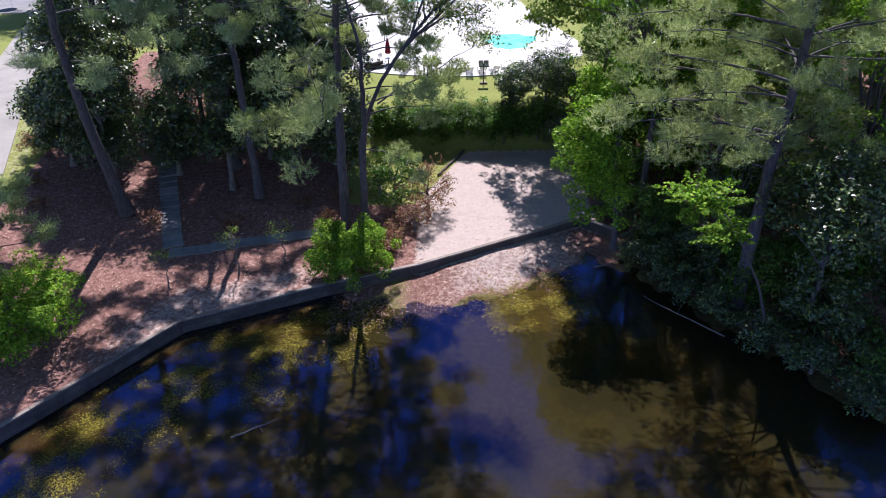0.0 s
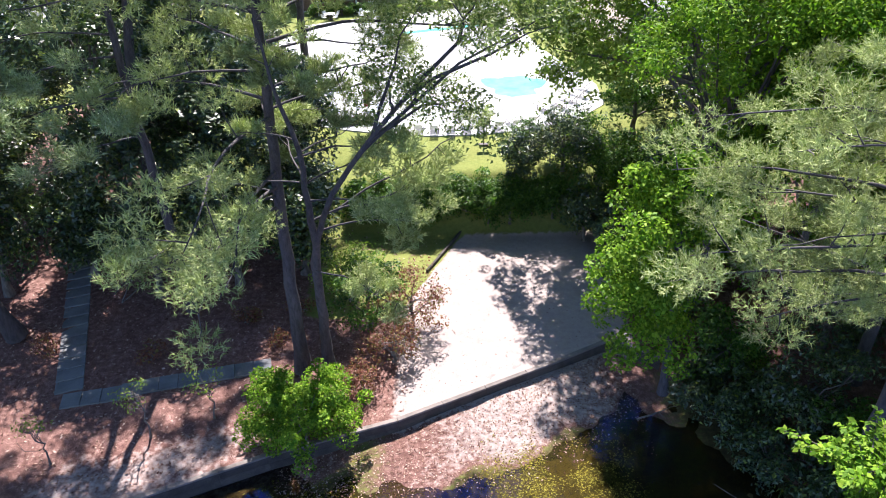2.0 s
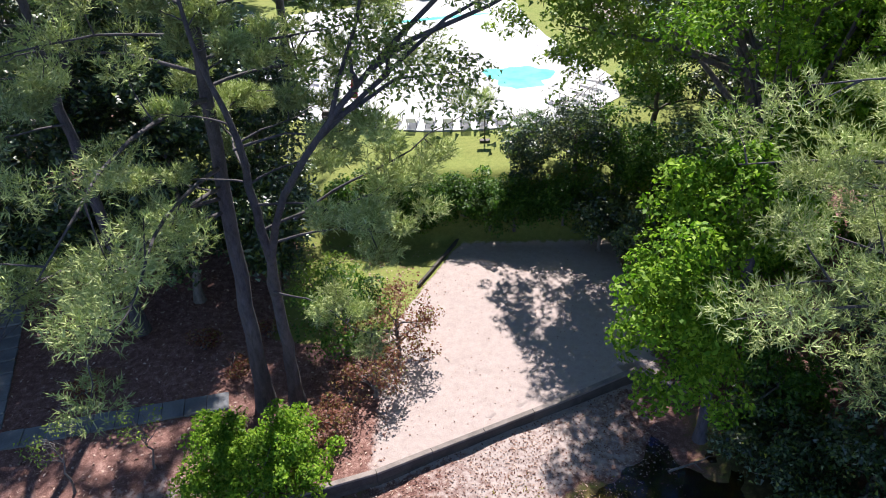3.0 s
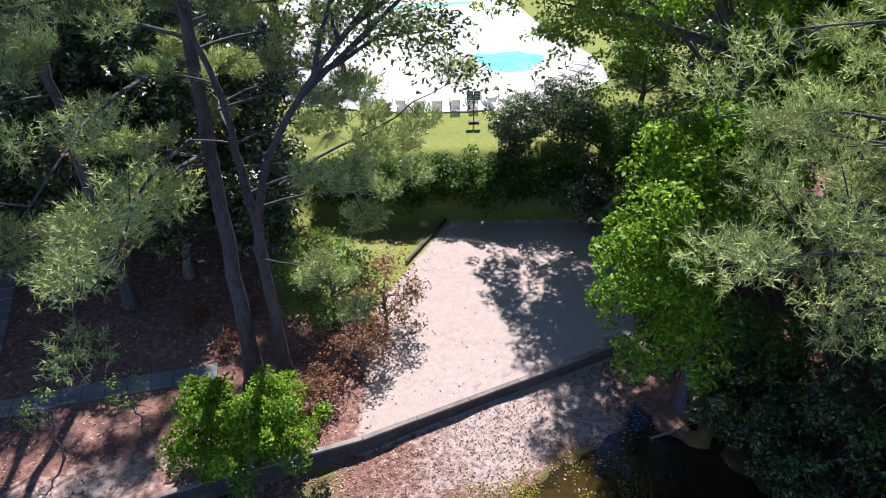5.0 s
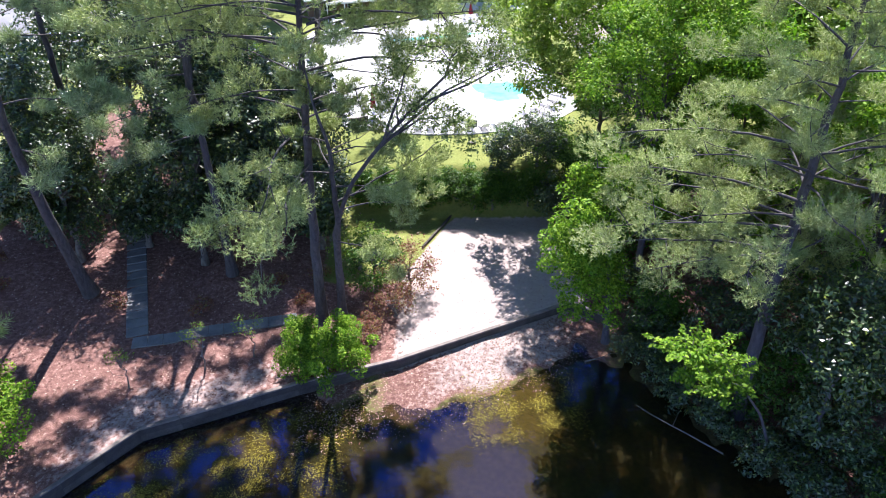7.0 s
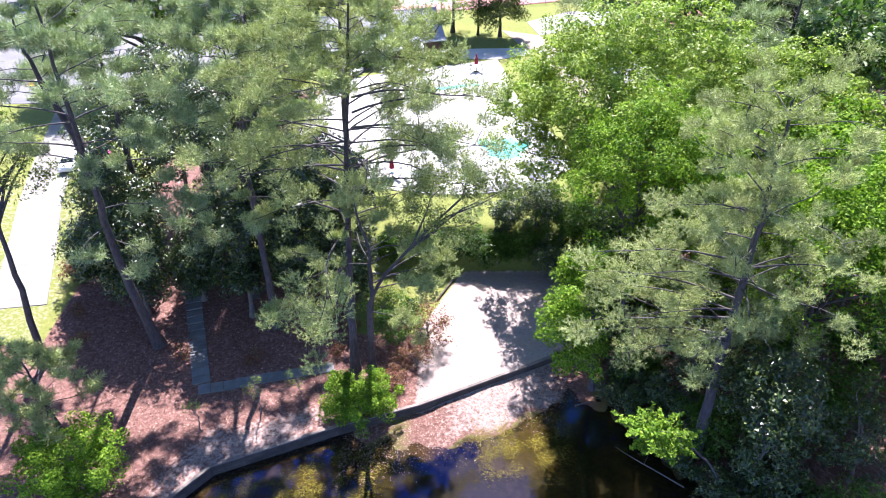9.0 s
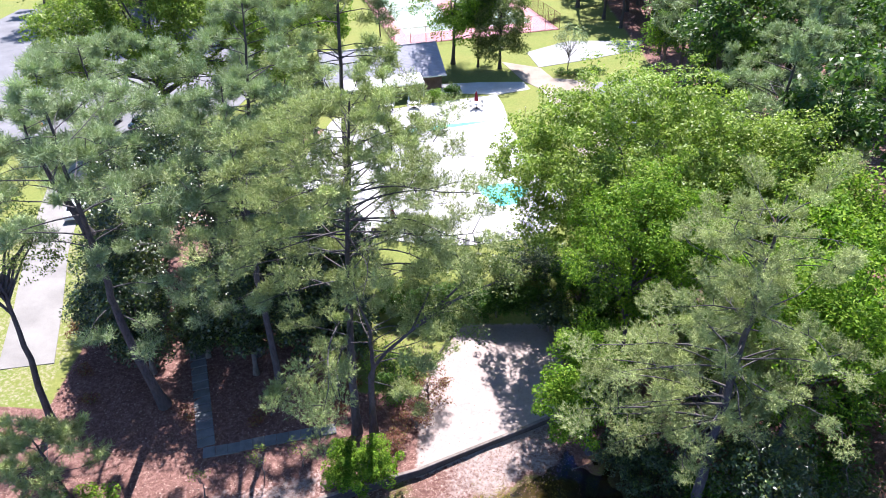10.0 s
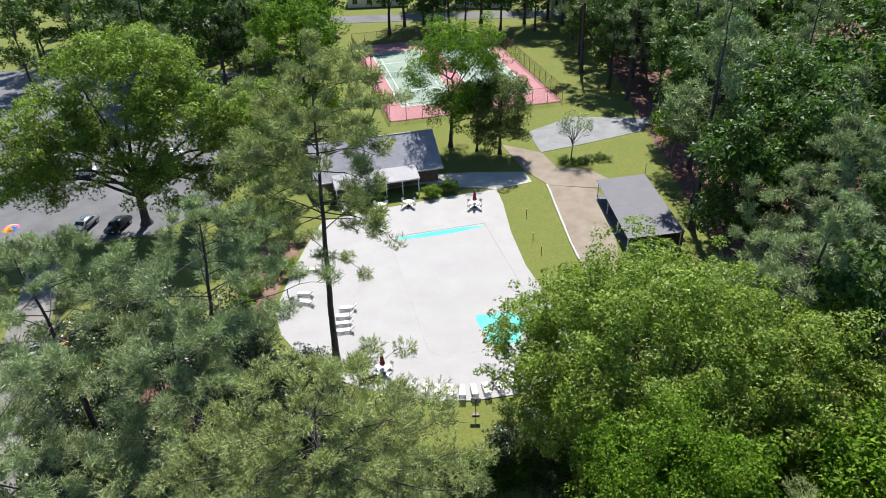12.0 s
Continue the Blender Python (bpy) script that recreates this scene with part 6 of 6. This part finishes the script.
def woods(n, x0, x1, y0, y1, gap, keep):
    tries = 0
    got = 0
    while got < n and tries < n * 60:
        tries += 1
        x, y = wr.uniform(x0, x1), wr.uniform(y0, y1)
        if keep(x, y) and all((x - a) ** 2 + (y - b) ** 2 > gap * gap for a, b in spots):
            spots.append((x, y))
            got += 1


woods(62, 30, 78, 62, 215, 5.2, lambda x, y: x > 31 + max(0, 118 - y) * 0.1 + (5 if y < 138 else 0) and not (y < 90 and x < 44) and x < 34 + y * 0.32)
woods(26, 24, 62, 148, 225, 5.2, lambda x, y: x > 27 or y > 196)
woods(9, 32, 46, 84, 116, 4.8, lambda x, y: x > 31.5 + (y - 100) * 0.05)
woods(12, 32, 50, 24, 62, 5.4, lambda x, y: x > 34)
woods(14, -96, -32, 148, 200, 5.5, lambda x, y: y > 172 or x < -66)
woods(12, -100, -58, 165, 225, 6.5, lambda x, y: True)
woods(12, -60, -26, 165, 200, 6.0, lambda x, y: x < -32)
woods(14, -62, 34, 214, 236, 5.5, lambda x, y: not (-32 < x < -11 and y < 232) and not (-1 < x < 19 and y < 228))
woods(14, -60, 34, 193, 202, 5.0, lambda x, y: not -27 < x < -16)
woods(8, -70, -32, 150, 172, 6.0, lambda x, y: x < -36)
woods(14, -92, -58, 56, 94, 6.5, lambda x, y: True)
NEAR, DEEP, PINES = (0, 1, 2), (3, 4, 5), (6, 7)
for k, (x, y) in enumerate(spots):
    edge = (x < 50 and y < 150) or (x < 38 and y < 190) or (x < -30 and y < 100)
    pick = wr.choice(PINES) if wr.random() < 0.14 else wr.choice(NEAR if edge else DEEP)
    src = kinds[pick if k >= len(kinds) else k]
    sc = wr.uniform(0.8, 1.2)
    m = Matrix.Translation((x, y, near_z(x, y) - 0.1)) @ Matrix.Rotation(wr.uniform(0, 6.28), 4, "Z") @ Matrix.Scale(sc, 4)
    if k < len(kinds):
        src.matrix_basis = m
    else:
        src_scale = src.scale.copy()
        src.scale = (1, 1, 1)
        copy_thing(src, m)
        src.scale = src_scale

# ---- litter: fallen leaves on the bank and the pond's margin ----
M_LITTER = foliage("fallen_leaves", [(0.0, (0.07, 0.03, 0.025)), (0.5, (0.21, 0.12, 0.095)), (1.0, (0.44, 0.33, 0.285))], 0.1, 0.8, specular=0.05)
lr = np.random.default_rng(404)


def litter(n, box_x, box_y, keep, size, name, label):
    x, y = lr.uniform(*box_x, n), lr.uniform(*box_y, n)
    ok = keep(x, y)
    x, y = x[ok], y[ok]
    c = np.stack([x, y, np.maximum(land(x, y), 0.0) + 0.03], -1)
    V, F = leaves(c, np.tile([0, 0, 1.0], (len(c), 1)), lr, size, 1.6)
    tagged(link_mesh(name, array_mesh(name, V, F), M_LITTER), label, "leaf litter", kind="stuff")


litter(14000, (-8, 10), (34, 47), lambda x, y: (shore_gap(x, y) < -0.1) & (shore_gap(x, y) > -4.4 + lr.normal(0, 0.9, len(x))), 0.10, "leaf_litter", "pinkish fallen leaves washed up below the wall")
litter(1500, (-3, 9), (43, 58), lambda x, y: (shore_gap(x, y) > 0.4) & (lr.uniform(0, 1, len(x)) < 0.25 + 0.75 * np.exp(-((x + 1.5) / 1.6) ** 2)), 0.09, "leaf_litter", "scattered dry leaves on the pale sand")
litter(12000, (-34, -2), (27, 60), lambda x, y: shore_gap(x, y) > 0.3, 0.15, "leaf_litter", "brown fallen leaves on the shaded bank")

# yellow-green algae flecks floating in patches on the shallows
M_ALGAE = foliage("pond_algae", [(0.0, (0.045, 0.036, 0.008)), (0.6, (0.13, 0.108, 0.018)), (1.0, (0.25, 0.22, 0.04))], 0.1, 0.8, specular=0.04)


def algae(n, box_x, box_y, density, label):
    x, y = lr.uniform(*box_x, n), lr.uniform(*box_y, n)
    clump = 0.5 + 0.28 * np.sin(0.9 * x + 0.7 * y) * np.sin(0.8 * y - 0.5 * x + 1.0) + 0.3 * np.sin(2.1 * x - 1.3 * y) * np.sin(1.7 * y + 0.9 * x)
    ok = (shore_gap(x, y) < -0.7) & (lr.uniform(0, 1, n) < density(x, y) * np.clip(clump * 2.4 - 0.75, 0, 1))
    c = np.stack([x[ok], y[ok], np.maximum(land(x[ok], y[ok]), 0.0) + 0.015], -1)
    V, F = leaves(c, np.tile([0, 0, 1.0], (len(c), 1)), lr, 0.09, 6.0)
    tagged(link_mesh("algae", array_mesh("algae", V, F), M_ALGAE), label, "algae", kind="stuff")


algae(150000, (-27, -4), (20, 40), lambda x, y: np.exp(-((shore_gap(x, y) + 4.4) / 3.2) ** 2) * np.exp(-((x + 15.0) / 11) ** 4), "yellow-green algae floating below the timber wall")
algae(20000, (0.5, 9.5), (33.5, 41.5), lambda x, y: np.exp(-((x - 4.9) / 3.5) ** 4 - ((y - 37.6) / 2.6) ** 4), "olive algae patch in the shallows off the sand")

# dead branches in and over the water
for k, (x, y, z, L, az, up) in enumerate(((-11.6, 26.5, 0.03, 2.6, 0.5, 0.02), (9.6, 41.6, 0.05, 2.2, 0.3, 0.1), (15.8, 33.5, 0.5, 5.0, 2.6, 0.22), (14.6, 40.0, 0.3, 3.6, -0.8, 0.12))):
    s = np.linspace(0, 1, 8)
    pts = np.stack([L * s * math.cos(az), L * s * math.sin(az), up * L * s], -1) + lr.normal(0, 0.05, (8, 3)) * s[:, None]
    V, F = tube_arrays(pts, 0.06 * (1 - 0.8 * s), 6)
    b = thing("fallen_branch", x, y, z, label="bare pale fallen branch at the pond's edge", category="branch", group="fallen branches")
    link_mesh("stem", array_mesh("stem", V, F, True), M_BARK_GREY, b)
    V, F = tube_arrays(pts[4] + np.outer(np.linspace(0, 1, 5), [0.4 * math.sin(az) * L * 0.6, -0.4 * math.cos(az) * L * 0.6, 0.1]), 0.025 * (1 - 0.7 * np.linspace(0, 1, 5)), 5)
    link_mesh("side_twig", array_mesh("side_twig", V, F, True), M_BARK_GREY, b)
